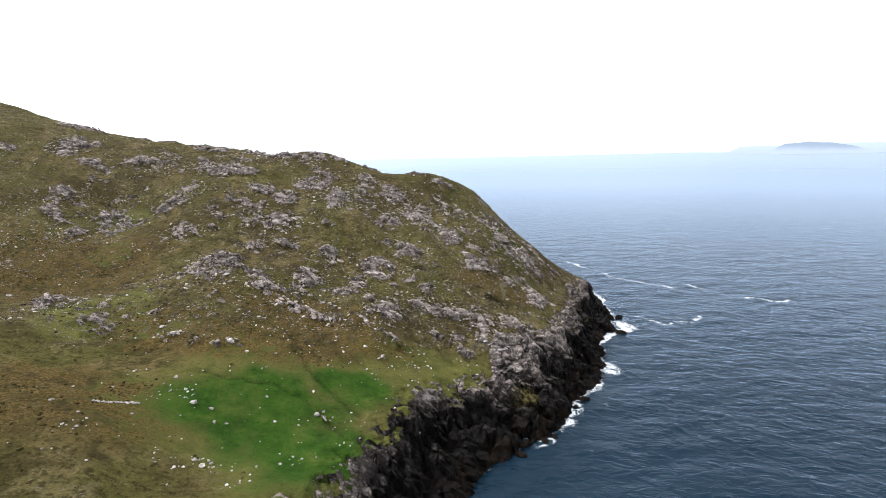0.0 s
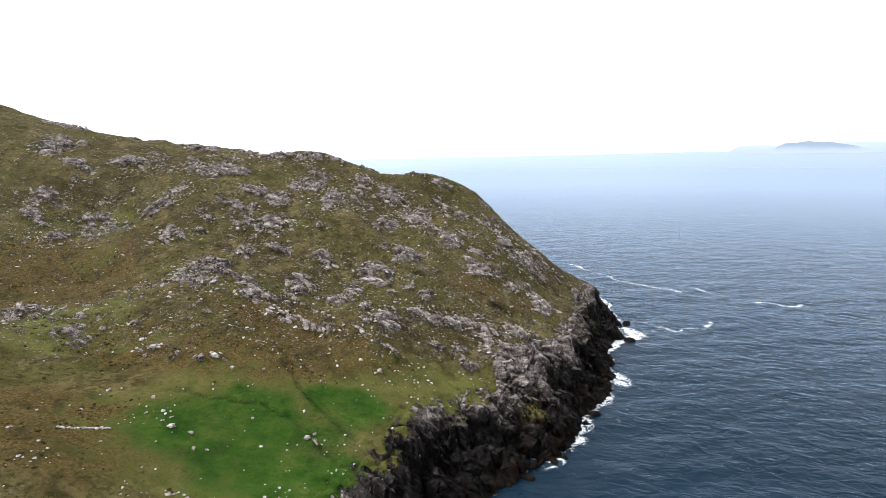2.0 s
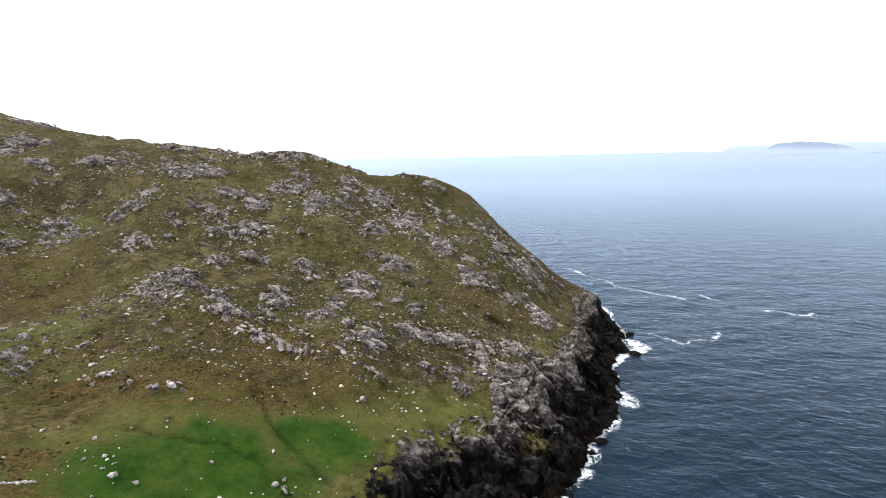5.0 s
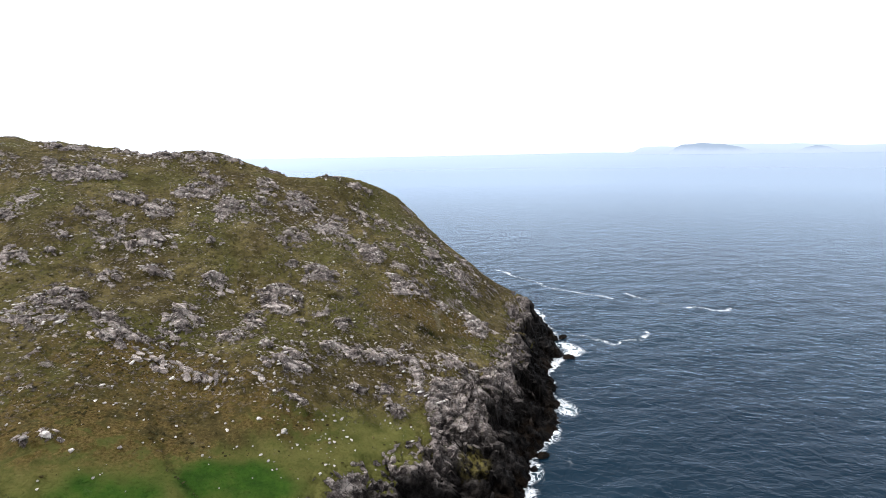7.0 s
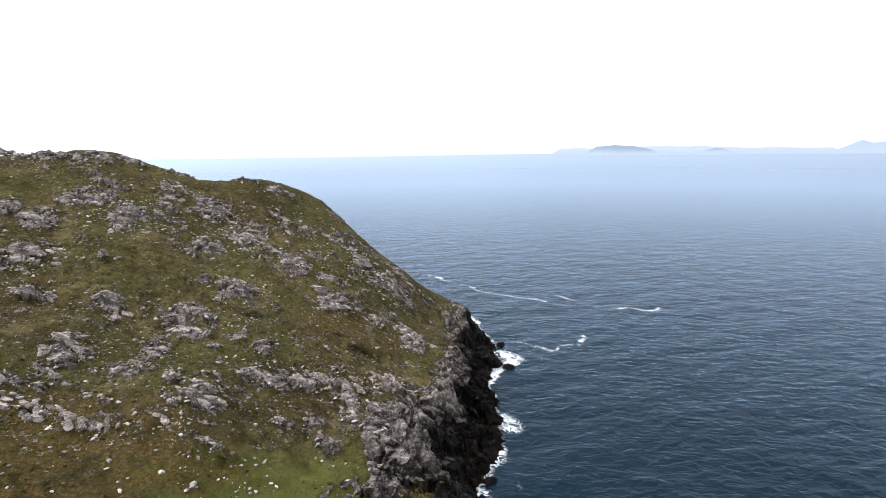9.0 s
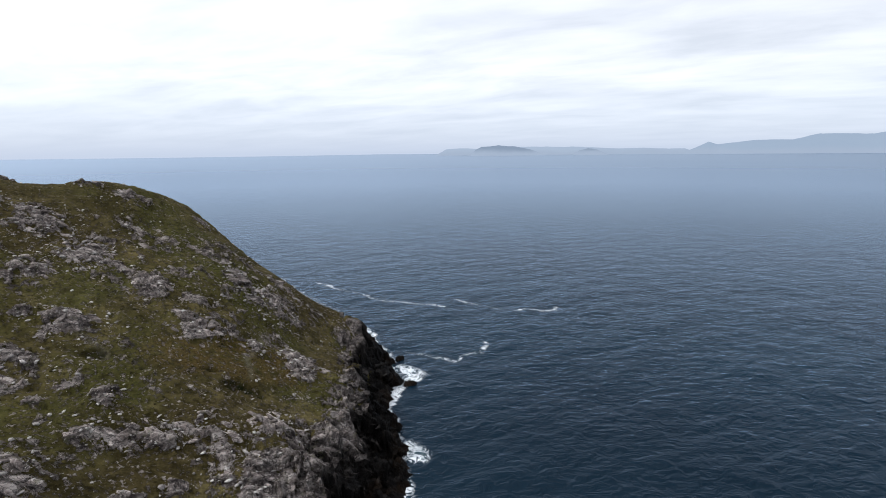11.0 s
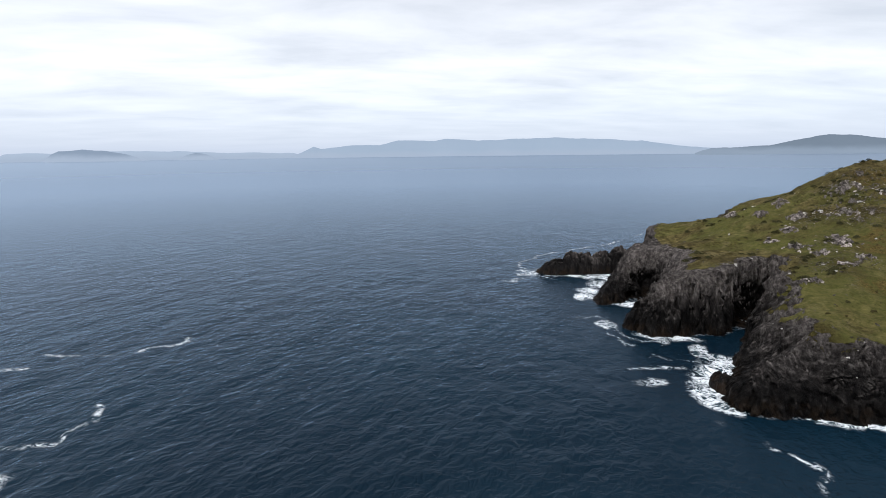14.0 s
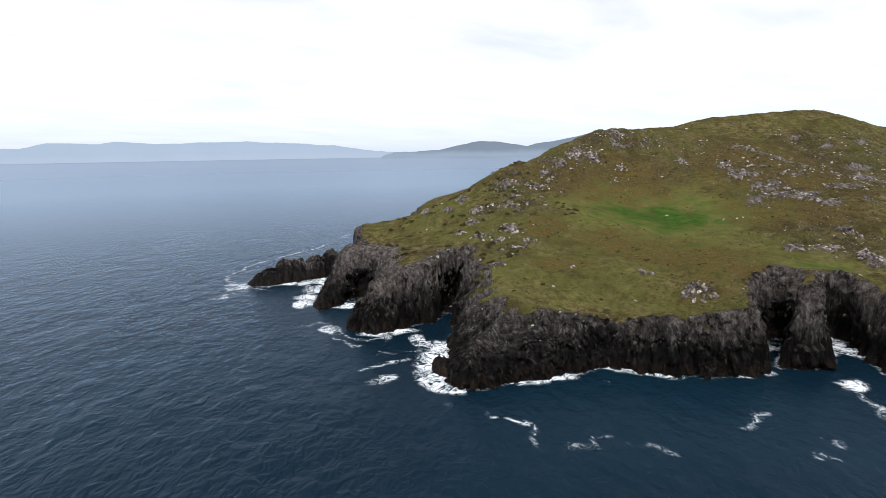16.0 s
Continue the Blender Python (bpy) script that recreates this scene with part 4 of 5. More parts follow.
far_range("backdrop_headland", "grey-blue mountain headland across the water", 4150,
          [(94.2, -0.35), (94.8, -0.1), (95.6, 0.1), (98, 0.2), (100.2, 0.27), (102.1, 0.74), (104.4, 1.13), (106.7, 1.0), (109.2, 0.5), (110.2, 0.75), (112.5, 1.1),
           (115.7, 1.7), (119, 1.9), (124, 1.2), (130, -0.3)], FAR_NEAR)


# ---- stones, crags and sea rocks ----
rng = np.random.default_rng(11)


def hewn_shape(seed, squat, points=11, detail=0):
    """An angular stone: the hull of a few knocked-about corners."""
    r = random.Random(seed)
    bm = bmesh.new()
    for k in range(points):
        z = 1 - 2 * (k + 0.5) / points
        a = k * 2.4 + r.uniform(-0.5, 0.5)
        q = math.sqrt(1 - z * z)
        p = Vector((math.cos(a) * q, math.sin(a) * q, z)) * r.uniform(0.72, 1.12)
        bm.verts.new((p.x, p.y * 0.92, p.z * squat))
    made = bmesh.ops.convex_hull(bm, input=bm.verts)
    bmesh.ops.delete(bm, geom=[v for v in made["geom_interior"] if isinstance(v, bmesh.types.BMVert)], context="VERTS")
    for _ in range(detail):
        bmesh.ops.subdivide_edges(bm, edges=bm.edges[:], cuts=1, use_grid_fill=True)
        for v in bm.verts:
            v.co += Vector([r.uniform(-0.06, 0.06) for _ in range(3)])
    bmesh.ops.triangulate(bm, faces=bm.faces)
    bm.verts.index_update()
    co = np.array([v.co[:] for v in bm.verts])
    tri = np.array([[v.index for v in f.verts] for f in bm.faces])
    bm.free()
    return co, tri


SMALL = [hewn_shape(k, 0.55 + 0.1 * (k % 4), 9 + k % 3) for k in range(9)]
BLOCKS = [hewn_shape(20 + k, 0.8, 9 + k % 4) for k in range(8)]


def scatter(name, label, category, shapes, spots, material, parent=None):
    """Many stones as one mesh; spots: rows of x, y, z, three sizes, turn, tilt and lean direction in radians."""
    verts, faces, count = [], [], 0
    pick = rng.integers(0, len(shapes), len(spots))
    for k, (co, tri) in enumerate(shapes):
        s = spots[pick == k]
        if not len(s):
            continue
        p = co[None] * s[:, None, 3:6]
        ct, st = np.cos(s[:, 7])[:, None], np.sin(s[:, 7])[:, None]
        p = np.stack([p[..., 0] * ct + p[..., 2] * st, p[..., 1], p[..., 2] * ct - p[..., 0] * st], -1)
        ca, sa_ = np.cos(s[:, 6])[:, None], np.sin(s[:, 6])[:, None]
        p = np.stack([p[..., 0] * ca - p[..., 1] * sa_, p[..., 0] * sa_ + p[..., 1] * ca, p[..., 2]], -1) + s[:, None, :3]
        faces.append((tri[None] + count + len(co) * np.arange(len(s))[:, None, None]).reshape(-1, 3))
        verts.append(p.reshape(-1, 3))
        count += len(co) * len(s)
    verts, faces = np.concatenate(verts), np.concatenate(faces)
    me = bpy.data.meshes.new(name)
    me.vertices.add(len(verts))
    me.vertices.foreach_set("co", verts.ravel().astype(np.float32))
    me.loops.add(faces.size)
    me.loops.foreach_set("vertex_index", faces.ravel().astype(np.int32))
    me.polygons.add(len(faces))
    me.polygons.foreach_set("loop_start", np.arange(0, faces.size, 3, dtype=np.int32))
    me.update(calc_edges=True)
    me.materials.append(material)
    return tagged(new(name, me), label, category, kind="stuff")


def pieces(name, shapes, spots, material):
    """Stones that stand out singly, as parts of the ground."""
    meshes = []
    for co, tri in shapes:
        me = bpy.data.meshes.new(name)
        me.from_pydata([tuple(c) for c in co], [], [tuple(int(i) for i in t) for t in tri])
        me.materials.append(material)
        meshes.append(me)
    for px, py, pz, a, b, c, turn, tilt in spots.tolist():
        ob = new(name, meshes[rng.integers(0, len(meshes))])
        ob.parent = ground
        ob.matrix_basis = Matrix.LocRotScale((px, py, pz), Euler((0, tilt, turn)), (a, b, c))


def heights(x, y):
    """Ground height and its fall in x and y."""
    h = land_form(x, y)[0]
    return h, (land_form(x + 0.5, y)[0] - h) / 0.5, (land_form(x, y + 0.5)[0] - h) / 0.5


def sown(n, x0, x1, y0, y1, chance):
    x, y = rng.uniform(x0, x1, n), rng.uniform(y0, y1, n)
    form = land_form(x, y)
    keep = rng.random(n) < chance(x, y, *form)
    return x[keep], y[keep]


def rubble_spots(x, y, low, high, squat=0.75):
    h, n = land_form(x, y)[0], len(x)
    size = low * (high / low) ** (rng.random(n) ** 2.2) / 2
    s = np.stack([x, y, h - size * 0.05, size * rng.uniform(0.8, 1.7, n), size * rng.uniform(0.7, 1.1, n), size * squat * rng.uniform(0.7, 1.3, n),
                  rng.uniform(0, 6.28, n), rng.normal(0, 0.22, n)], 1)
    return s


# rubble over the western hill, thick on and below its crags
def west_chance(x, y, h, d, bare, lawn, bracken, on_west, face, stony):
    clump = smooth(fractal(x, y, 7, 3, 121), 0.15, 0.55)
    near = smooth(patches(WEST_CRAGS, x, y, 0.9, 125), 0.0, 0.35)
    return np.where(on_west & (d > 15), (0.04 + 0.5 * stony) * (0.03 + 0.35 * clump + 0.35 * bare) + 0.30 * near * (1 - smooth(lawn, 0.4, 0.7)), 0)


x, y = sown(95000, -130, 70, 108, 235, west_chance)
strewn = rubble_spots(x, y, 0.16, 1.1)
close_by = (strewn[:, 1] < 124) & (strewn[:, 0] > -40) & (strewn[:, 3] > 0.3)
close_by &= np.cumsum(close_by) <= 260
pieces("stone", SMALL, strewn[close_by], STONE)
scatter("hillside_rubble", "grey and pale stones strewn over the heath", "rubble", SMALL, strewn[~close_by], RUBBLE)


def far_chance(x, y, h, d, bare, lawn, bracken, on_west, face, stony):
    clump = smooth(fractal(x, y, 12, 3, 123), 0.0, 0.5)
    return np.where(~on_west & (d > 6), (0.05 + 0.8 * stony) * (0.03 + 0.5 * clump * stony + 0.8 * bare), 0)


x, y = sown(36000, 145, 400, -290, 40, far_chance)
scatter("hillside_rubble", "grey stones strewn over the far hill", "rubble", SMALL, rubble_spots(x, y, 0.35, 2.2), RUBBLE)


# broken rock faces of the cliffs
def face_spots(x, y, low, high, long):
    """Ribs that lie along the fall of the cliff."""
    h, fx, fy = heights(x, y)
    n = len(x)
    size = low * (high / low) ** (rng.random(n) ** 1.6) / 2
    fall = np.sqrt(fx * fx + fy * fy)
    return np.stack([x, y, h - size * 0.32, size * long * rng.uniform(0.6, 1.5, n), size * rng.uniform(0.5, 1.0, n), size * rng.uniform(0.5, 0.9, n),
                     np.arctan2(fy, fx) + rng.normal(0, 0.55, n), -np.arctan(np.clip(fall, 0, 4.0)) + rng.normal(0, 0.25, n)], 1)


x, y = sown(17000, -25, 82, 45, 300, lambda x, y, h, d, bare, lawn, bracken, on_west, face, stony: np.where(on_west & (d > 0.3) & (d < 19), 0.42 * bare, 0))
ribs = face_spots(x, y, 0.3, 1.6, 2.0)
close_by = (ribs[:, 1] > 92) & (ribs[:, 1] < 128) & (ribs[:, 3] > 0.6)
close_by &= np.cumsum(close_by) <= 260
upper = inside(WEST_SHORE, ribs[:, 0], ribs[:, 1]) > 9.5
pieces("rock_rib", BLOCKS, ribs[close_by & ~upper], SEA_ROCK)
pieces("rock_rib", BLOCKS, ribs[close_by & upper], CRAG)
scatter("cliff_rock", "dark broken ribs of cliff rock", "cliff rock", BLOCKS, ribs[~close_by & ~upper], SEA_ROCK)
scatter("cliff_rock", "grey broken ribs of weathered cliff rock", "cliff rock", BLOCKS, ribs[~close_by & upper], CRAG)
x, y = sown(26000, 132, 300, -85, 90, lambda x, y, h, d, bare, lawn, bracken, on_west, face, stony: np.where(~on_west & (d > 0.2) & (d < 24), 0.8 * bare, 0))
scatter("cliff_rock", "dark upright ribs of cliff rock", "cliff rock", BLOCKS, face_spots(x, y, 0.3, 1.7, 1.9), SEA_ROCK)


# tussocks of dead grass, fern and heather
def tuft_chance(x, y, h, d, bare, lawn, bracken, on_west, face, stony):
    return np.where((d > 14) & (lawn < 0.5), (0.10 + 0.8 * bracken) * smooth(fractal(x, y, 6, 3, 141), -0.15, 0.4), 0)


x, y = sown(52000, -110, 45, 60, 190, tuft_chance)
scatter("tussock", "dark brown tussocks of fern and dead grass", "tussock", SMALL, rubble_spots(x, y, 0.25, 0.95, 0.8), TUSSOCK)
x, y = sown(40000, 150, 340, -220, 30, lambda x, y, *form: 0.5 * tuft_chance(x, y, *form))
scatter("tussock", "brown tussocks of dead grass on the far hill", "tussock", SMALL, rubble_spots(x, y, 0.5, 1.6, 0.9), TUSSOCK)


# dark rushes along the old drains
for line in DRAINS:
    pts = np.array(line, float)
    legs = np.hypot(*np.diff(pts, axis=0).T)
    along = np.cumsum(rng.uniform(0.12, 0.7, 90))
    along = along[along < legs.sum()]
    at = np.concatenate([[0], np.cumsum(legs)])
    px = np.interp(along, at, pts[:, 0]) + 0.5 * fractal(along, along * 0, 3, 2, 151) + rng.normal(0, 0.12, len(along))
    py = np.interp(along, at, pts[:, 1]) + 0.5 * fractal(along, along * 0 + 9, 3, 2, 152) + rng.normal(0, 0.12, len(along))
    scatter("rushes", "dark green rushes along an old drain", "rushes", SMALL, rubble_spots(px, py, 0.15, 0.42, 0.9), HEATHER)


# rock outcrops: rows of long half-buried slabs, lying along the strike
def slab_mesh(seed):
    """A worn slab, squared off, grooved along its bedding and broken at its ends."""
    na, nb = 28, 13
    a, b = np.meshgrid(np.linspace(0, 2 * math.pi, na, endpoint=False), np.linspace(-math.pi / 2, math.pi / 2, nb), indexing="ij")

    def squared(v, k=0.55):
        return np.sign(v) * np.abs(v) ** k

    px, py, pz = squared(np.cos(a)) * squared(np.cos(b)), squared(np.sin(a)) * squared(np.cos(b)), squared(np.sin(b), 0.7)
    knock = 1 + 0.22 * fractal(px * 1.3, py * 1.3, 1, 3, seed, z=pz * 1.3)
    groove = 0.16 * fractal(px * 0.5, py * 2.4, 1, 3, seed + 5, z=pz * 2.4, ridged=True)
    top, gap = blocks(px * 1.4, py * 1.8, 1.0, seed + 9)
    co = np.stack([px * knock, py * (knock + groove), pz * (knock + groove) + np.maximum(pz, 0) * (0.28 * top - 0.25 * (1 - smooth(gap, 0.02, 0.2)))], -1)
    ids = np.arange(na * nb).reshape(na, nb)
    nxt = np.roll(ids, -1, 0)
    quads = np.stack([ids[:, :-1], nxt[:, :-1], nxt[:, 1:], ids[:, 1:]], -1).reshape(-1, 4)
    me = bpy.data.meshes.new("slab")
    me.from_pydata(co.reshape(-1, 3).tolist(), [], quads.tolist())
    me.materials.append(OUTCROP)
    me.validate()
    return me


SLABS = [slab_mesh(400 + 17 * k) for k in range(9)]


def lay_outcrops(crags, most, bulky, group, label, small_label):
    """Each crag: a thing with its slabs as parts, sunk so that only their worn backs show."""
    spots = []
    for which, (cx, cy, rx, ry, turn) in enumerate(crags):
        n = int(np.clip(0.75 * rx * ry, 4, most))
        c, t = math.cos(radians(turn)), math.sin(radians(turn))
        for r, a in zip(np.sqrt(rng.random(n)) * 1.05, rng.uniform(0, 6.28, n)):
            ox, oy = r * math.cos(a) * rx, r * math.sin(a) * ry
            spots.append((which, cx + ox * c - oy * t, cy + ox * t + oy * c, 1.15 - 0.6 * r))
    spots = np.array(spots)
    h, fx, fy = heights(spots[:, 1], spots[:, 2])
    feet = land_form(np.array([float(c[0]) for c in crags]), np.array([float(c[1]) for c in crags]))[0]
    bases = []
    for (cx, cy, rx, *_), foot in zip(crags, feet):
        base = new("rock_outcrop")
        base.location = (cx, cy, float(foot))
        bases.append(tagged(base, label if rx > 4 else small_label, "rock outcrop", group))
    for (which, wx, wy, bulk), z, gx_, gy_ in zip(spots.tolist(), h.tolist(), fx.tolist(), fy.tolist()):
        base, rx = bases[int(which)], crags[int(which)][2]
        long = (min(rx, 4.2) * rng.uniform(0.14, 0.40) + 0.2) * bulk * bulky
        ob = new("slab", SLABS[rng.integers(0, len(SLABS))])
        ob.parent = base
        strike = -0.62 + rng.normal(0, 0.35)
        # the slab lies with the slope, along its own strike
        along, across = gx_ * math.cos(strike) + gy_ * math.sin(strike), gy_ * math.cos(strike) - gx_ * math.sin(strike)
        ob.matrix_basis = Matrix.LocRotScale((wx - base.location.x, wy - base.location.y, z - base.location.z - 0.07 * long),
                                             Euler((math.atan(across) * 0.8 + rng.normal(0.05, 0.16), -math.atan(along) * 0.8 + rng.normal(0, 0.12), strike)),
                                             (long, long * rng.uniform(0.26, 0.55), long * rng.uniform(0.16, 0.34)))


lay_outcrops(WEST_CRAGS, 18, 1.0, "outcrops on the heath", "long mauve-grey slabs of weathered rock breaking through heath", "small ribbed outcrop of pale grey rock in heath")
lay_outcrops(EAST_CRAGS, 8, 1.35, "outcrops on the far hill", "long grey rock ledges breaking through hill grass", "small pale grey rock ledge in hill grass")


# single stones on the turf
def stone_mesh(name, seed, squat, material):
    co, tri = hewn_shape(seed, squat, 12, 1)
    me = bpy.data.meshes.new(name)
    me.from_pydata([tuple(c) for c in co], [], [tuple(int(i) for i in t) for t in tri])
    me.materials.append(material)
    return me


TURF_STONES = [stone_mesh("turf_boulder", 40 + k, 0.55 + 0.1 * (k % 3), STONE) for k in range(7)]
PLACED_STONES = [(-95.8, 159.7, 1.8), (-57.3, 132.3, 1.9), (-83.6, 142.8, 0.9), (-66, 103.8, 0.6), (-50.4, 94.8, 1), (-48.9, 95.9, 0.9), (-52.6, 103.7, 0.6), (-42.7, 93.2, 1.2),
                 (-49.9, 86.7, 0.7), (-43.5, 79.6, 0.7), (-47.4, 75.2, 0.7), (-53.2, 110.2, 1.2), (-53.7, 113.5, 1.5), (-49.5, 109.1, 1.8), (-43.8, 106.3, 1.4), (-38.9, 103.7, 1.4),
                 (-36.5, 104.4, 2.1), (-33, 102.5, 1.1), (-28.1, 104.3, 1.1), (-28.5, 116.2, 0.8), (-25.9, 106.4, 0.7), (-22.9, 111.6, 0.8), (-22.5, 109.1, 0.7), (-20.9, 110.6, 0.7)]
MORE_STONES = [(-16.3, 113, 0.7), (-15.3, 113.5, 0.8), (-11.5, 114.1, 1.2), (-7.7, 112.9, 1.5), (-19.7, 97, 1), (-27, 92.6, 0.9), (-24.5, 87.6, 1), (-34.7, 87.4, 1.5),
               (-33.4, 84.6, 1.2), (-31.6, 84.9, 0.8), (-37.7, 87.7, 1.7), (-38.3, 83.8, 0.7), (-42, 89.2, 1), (-40, 90.4, 1), (-1.8, 117.4, 0.8), (1.4, 119.1, 1),
               (-4.5, 119.3, 1.9), (-2.2, 105.7, 0.9), (-0.1, 108.1, 0.8), (-6.4, 100.3, 0.8), (-34.5, 96.7, 0.6), (8.3, 129, 1.6), (-18.2, 91.3, 1.6), (-17.2, 92.4, 1.1),
               (10.6, 127.4, 1), (-30.6, 71.7, 1.5), (-32.2, 73.3, 1.2), (-30, 73.5, 1)]


def lay_stone(x, y, h, size, label):
    ob = new("boulder", TURF_STONES[rng.integers(0, len(TURF_STONES))])
    ob.matrix_world = Matrix.LocRotScale((x, y, h + 0.12 * size), Euler((rng.normal(0, 0.12), rng.normal(0, 0.12), rng.uniform(0, 6.28))),
                                         (size * 0.5 * rng.uniform(0.9, 1.35), size * 0.5 * rng.uniform(0.75, 1.0), size * 0.5 * rng.uniform(0.8, 1.1)))
    return tagged(ob, label, "boulder", "boulders on the turf")


def lay_stones(spots):
    feet = land_form(np.array([float(p[0]) for p in spots]), np.array([float(p[1]) for p in spots]))[0].tolist()
    for (px, py, size), h in zip(spots, feet):
        lay_stone(px, py, h, size, "large pale grey boulder lying on rough grass" if size > 1.3 else "pale grey boulder lying on short grass" if size > 0.78 else "small pale stone lying in short grass")


lay_stones([(px, py, 0.78 * size) for px, py, size in PLACED_STONES + MORE_STONES])
x, y = sown(3600, -56, 16, 66, 122, lambda x, y, h, d, bare, lawn, bracken, on_west, face, stony: np.where((d > 16) & (stony < 0.5), 0.04 + 0.75 * smooth(fractal(x, y, 6, 2, 131), 0.15, 0.42), 0))
lay_stones([(a, b, 0.22 + 0.5 * float(rng.random()) ** 2.5) for a, b in zip(x.tolist()[:290], y.tolist()[:290])])

# fallen wall in the bracken: a row of pale stones
wall = new("ruined_wall")
wall.location = (-46.8, 81.8, float(land_form(np.array([-46.8]), np.array([81.8]))[0][0]))
tagged(wall, "tumbled row of pale dry stones in brown grass", "stone wall")
for k in range(17):
    px, py = -49.2 + 4.9 * k / 16, 80.1 + 3.4 * k / 16 + rng.normal(0, 0.15)
    ob = new("stone", TURF_STONES[k % len(TURF_STONES)])
    ob.parent = wall
    pz = float(land_form(np.array([px]), np.array([py]))[0][0])
    ob.matrix_basis = Matrix.LocRotScale((px - wall.location.x, py - wall.location.y, pz - wall.location.z + 0.08), Euler((rng.normal(0, 0.2), rng.normal(0, 0.2), 0.5 + rng.normal(0, 0.4))),
                                         (rng.uniform(0.28, 0.45), rng.uniform(0.2, 0.32), rng.uniform(0.22, 0.36)))


# rocks awash at the foot of the cliffs
def rock_head(name, long, wide, tall, seed, lumps=1):
    """A jagged mass of black rock, split by joints into blocks, its foot below the water."""
    na, nr = 80, 26
    a, r = np.meshgrid(np.linspace(0, 2 * math.pi, na, endpoint=False), np.linspace(0, 1, nr), indexing="ij")
    u, v = np.cos(a) * r, np.sin(a) * r
    out = 1 + 0.20 * fractal(np.cos(a) * 1.7, np.sin(a) * 1.7, 1, 3, seed)
    px, py = u * out * long, v * out * wide
    heads = 0.75 * fractal(px, py, max(long, wide) / (0.6 + 0.5 * lumps), 3, seed + 3) + 0.35 * fractal(px, py, max(long, wide) / (2 + lumps), 4, seed + 5, ridged=True)
    top, joint = blocks(px, py, max(long, wide) / 4.5, seed + 11)
    z = tall * (1 - r ** 3.0) * (0.80 + 0.26 * heads + 0.13 * top - 0.14 * (1 - smooth(joint, 0.02, 0.2))) - 2.6 * smooth(r, 0.82, 1.0)
    z = z + 0.10 * tall * fractal(px, py, 1.8, 3, seed + 9) * (1 - r)
    me = bpy.data.meshes.new(name)
    ids = np.arange(na * nr).reshape(na, nr)
    nxt = np.roll(ids, -1, 0)
    quads = np.stack([ids[:, :-1], ids[:, 1:], nxt[:, 1:], nxt[:, :-1]], -1).reshape(-1, 4)
    me.from_pydata(np.stack([px, py, z], -1).reshape(-1, 3).tolist(), [], quads.tolist())
    me.materials.append(SEA_ROCK)
    me.validate()
    return me


def sea_rock(name, label, x, y, long, wide, tall, turn, seed, lumps=1):
    ob = new(name, rock_head(name, long, wide, tall, seed, lumps))
    ob.matrix_world = pose(x, y, 0, 0, 0, turn)
    return tagged(ob, label, "sea rock")


def rock_islet(label, x, y, turn, heads):
    """An islet of several heads grown together; heads: along, across, half length, half width, height."""
    base = new("rock_islet")
    base.matrix_world = pose(x, y, 0, 0, 0, turn)
    tagged(base, label, "sea rock")
    for k, (along, across, long, wide, tall) in enumerate(heads):
        ob = new("rock_head", rock_head("rock_head", long, wide, tall, int(60 + x + 7 * k), 2))
        ob.parent = base
        ob.location = (along, across, 0)
        tagged(ob, "tallest black rock head" if tall == max(h[4] for h in heads) else "")


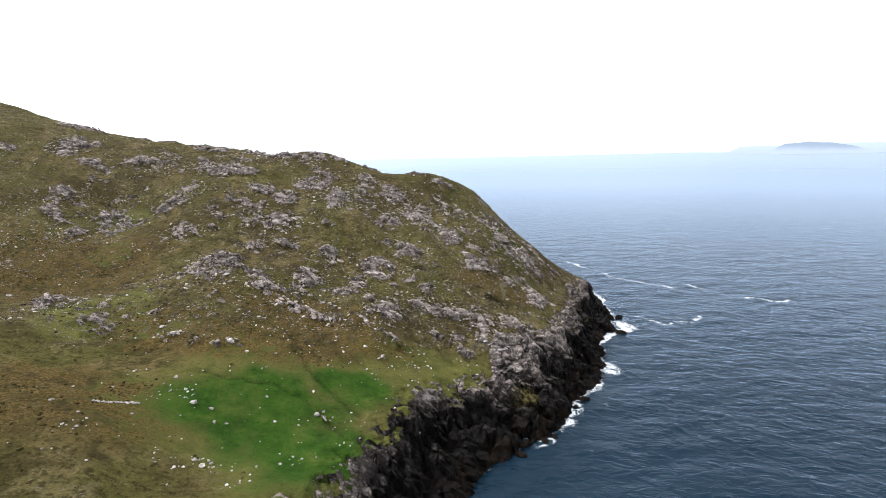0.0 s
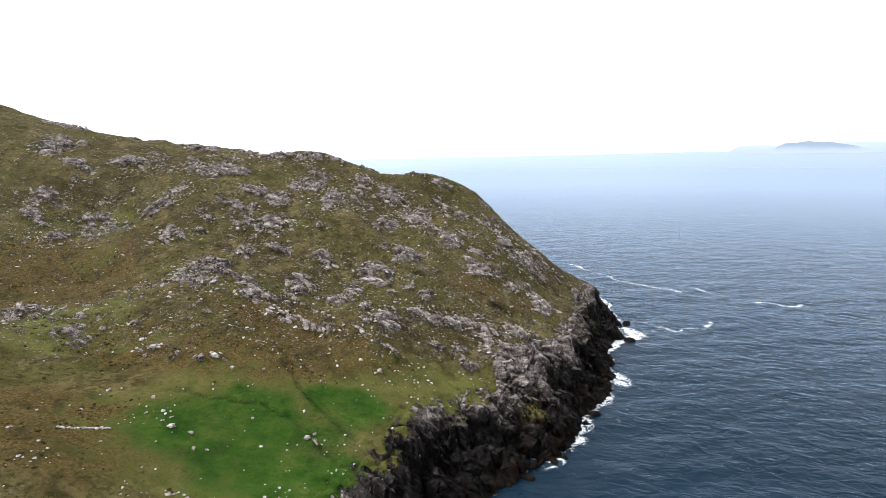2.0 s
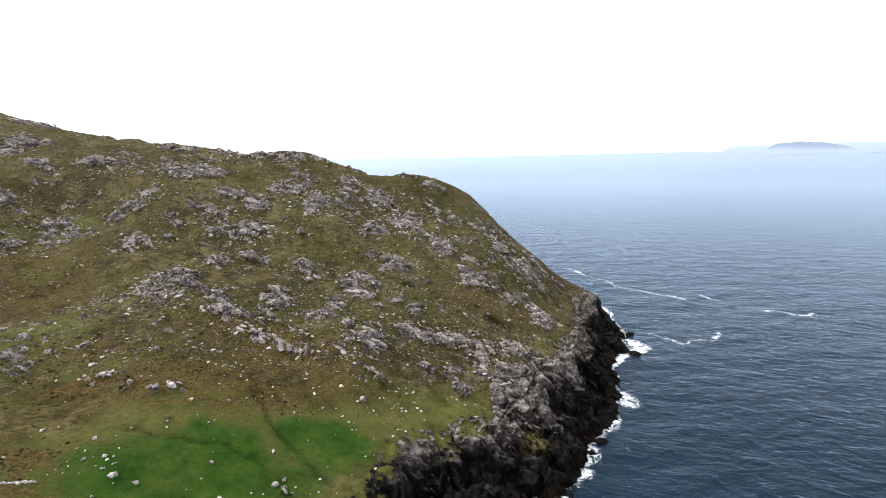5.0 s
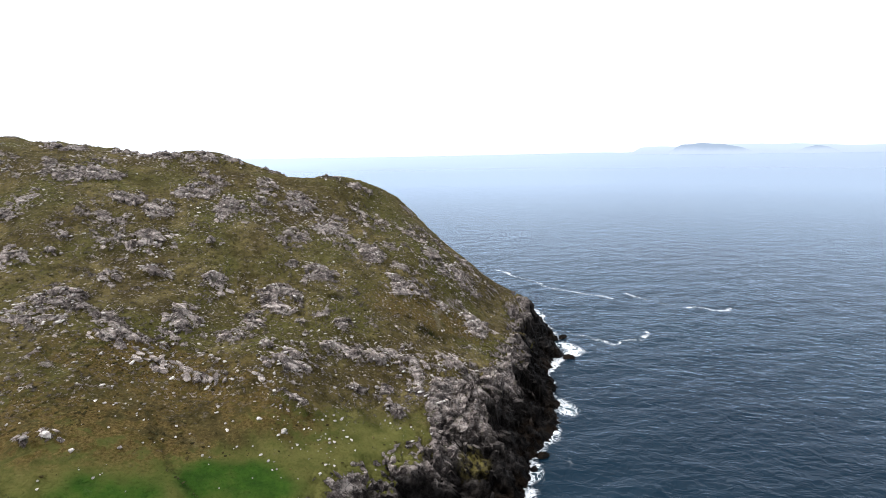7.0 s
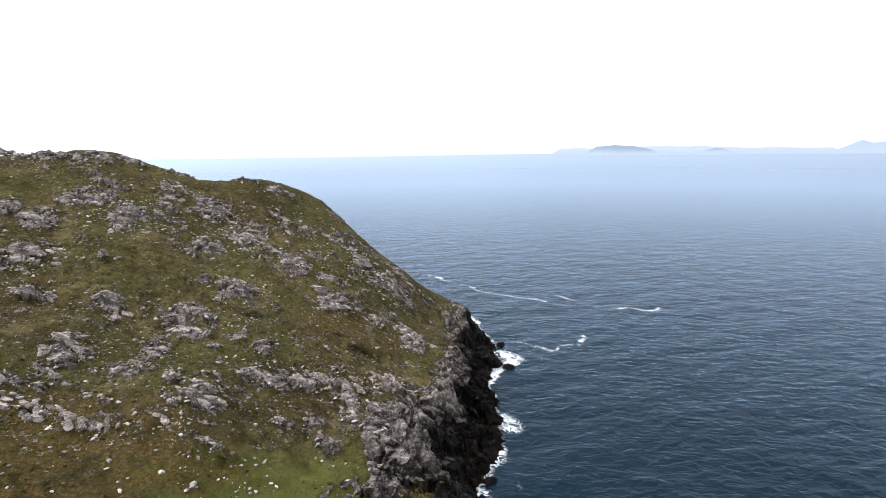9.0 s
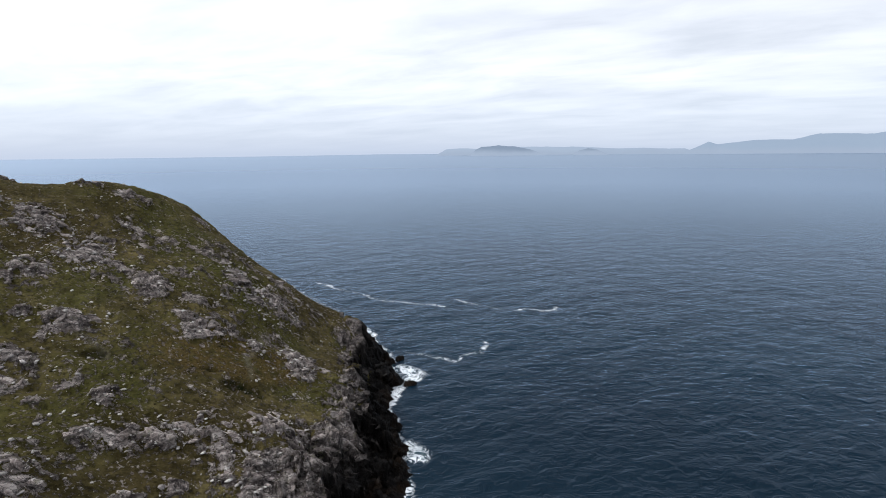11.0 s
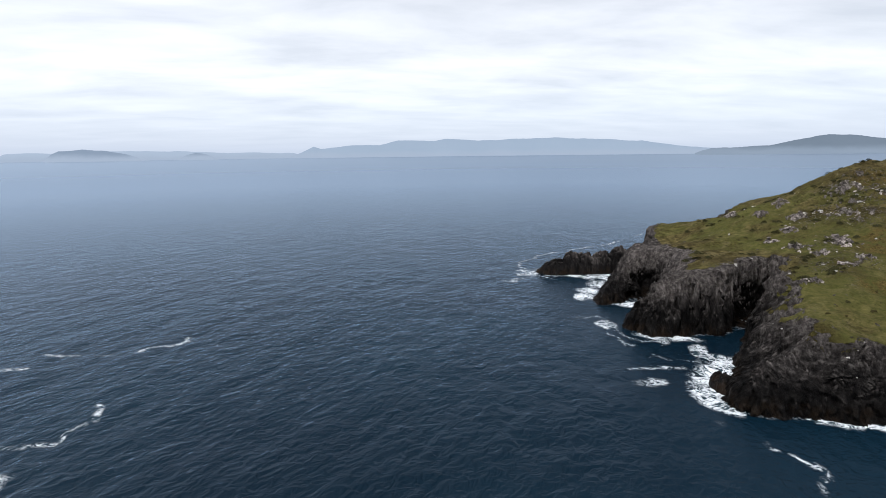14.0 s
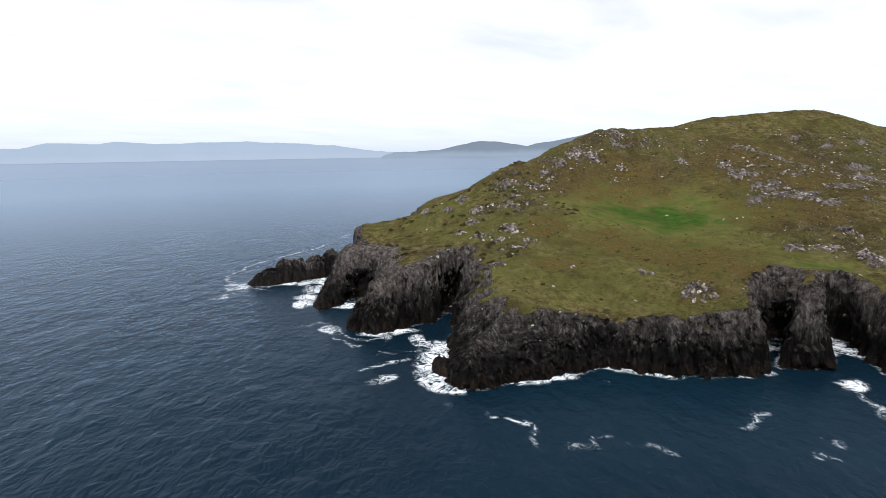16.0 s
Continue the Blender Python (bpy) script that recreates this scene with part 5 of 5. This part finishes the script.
rock_islet("black jagged islet with surf round its foot", 291, 94, -62, [(-10, 0, 10, 7, 8.0), (1, 1, 11, 8, 11.0), (12, -1, 9, 7, 10.0), (-16, 2, 5, 4, 3.0)])
rock_islet("black rock islet with broken heads in surf", 304, 78, -42, [(-6, 0, 10, 8, 10.0), (6, 1, 9, 7, 11.5), (13, -1, 6, 5, 7)])
for k, (x, y, long, wide, tall) in enumerate([(40.5, 123.8, 1.6, 1.0, 1.1), (37, 119.6, 1.1, 0.8, 0.8), (26.2, 105.2, 1.3, 0.9, 0.9), (28.6, 106.5, 0.9, 0.7, 0.6),
                                              (67.8, 171.6, 2.2, 1.3, 1.6), (73.8, 189.4, 1.8, 1.2, 1.2), (44, 131, 1.6, 1.1, 1.0), (56, 158, 2.0, 1.3, 1.3), (20, 100.5, 1.6, 1.0, 0.9)]):
    tagged(sea_rock("sea_rock", "small black rock awash in white surf", x, y, long, wide, tall, 40 * k, 30 + k), group="rocks awash")
sea_rock("sea_rock", "low black rock at the cliff foot, in surf", 163.5, 42.5, 6, 3.2, 3.6, 10, 50, 2)


# dark heather clumps on the far headland
def heather_shape(seed):
    r = random.Random(seed)
    bm = bmesh.new()
    for _ in range(260):
        a, q, e = r.uniform(0, 6.28), r.random() ** 0.5, r.random()
        c = Vector((math.cos(a) * q, math.sin(a) * q * 0.8, (1 - q * q) * (0.25 + 0.4 * e)))
        d = Vector((r.uniform(-1, 1), r.uniform(-1, 1), r.uniform(0.2, 1))).normalized() * r.uniform(0.10, 0.2)
        s = d.orthogonal().normalized() * r.uniform(0.05, 0.10)
        bm.faces.new([bm.verts.new(p) for p in (c - s, c + s, c + d)])
    me = bpy.data.meshes.new("heather_clump")
    bm.to_mesh(me)
    bm.free()
    me.materials.append(HEATHER)
    return me


HEATHERS = [heather_shape(k) for k in range(4)]
bushes = [(247, 11, 2.6), (245, 0, 3.0), (216, 0, 2.6), (189, -3, 1.6), (164, -7, 1.5), (185, 11, 1.3), (266, 13, 2.4), (284, 14, 2.6), (271, -2, 2.6), (302, 22, 2.8), (322, 14, 3.0), (289, -6, 2.8)]
x, y = sown(1500, 196, 335, -40, 48, lambda x, y, h, d, bare, lawn, bracken, on_west, face, stony: np.where((d > 9) & (x + y > 215), 0.05 + 0.6 * smooth(fractal(x, y, 16, 3, 161), 0.0, 0.4), 0))
bushes += [(float(p), float(q), float(rng.uniform(0.9, 2.6))) for p, q in list(zip(x, y))[:170]]
roots = land_form(np.array([float(p[0]) for p in bushes]), np.array([float(p[1]) for p in bushes]))[0].tolist()
for k, ((x, y, size), h) in enumerate(zip(bushes, roots)):
    ob = new("heather_clump", HEATHERS[k % 4])
    ob.matrix_world = Matrix.LocRotScale((x, y, h - 0.1), Euler((0, 0, k * 1.3)), (size * 0.8, size * 0.55, size * 0.7))
    tagged(ob, "dark heather clump on a grassy slope", "shrub", "heather clumps")
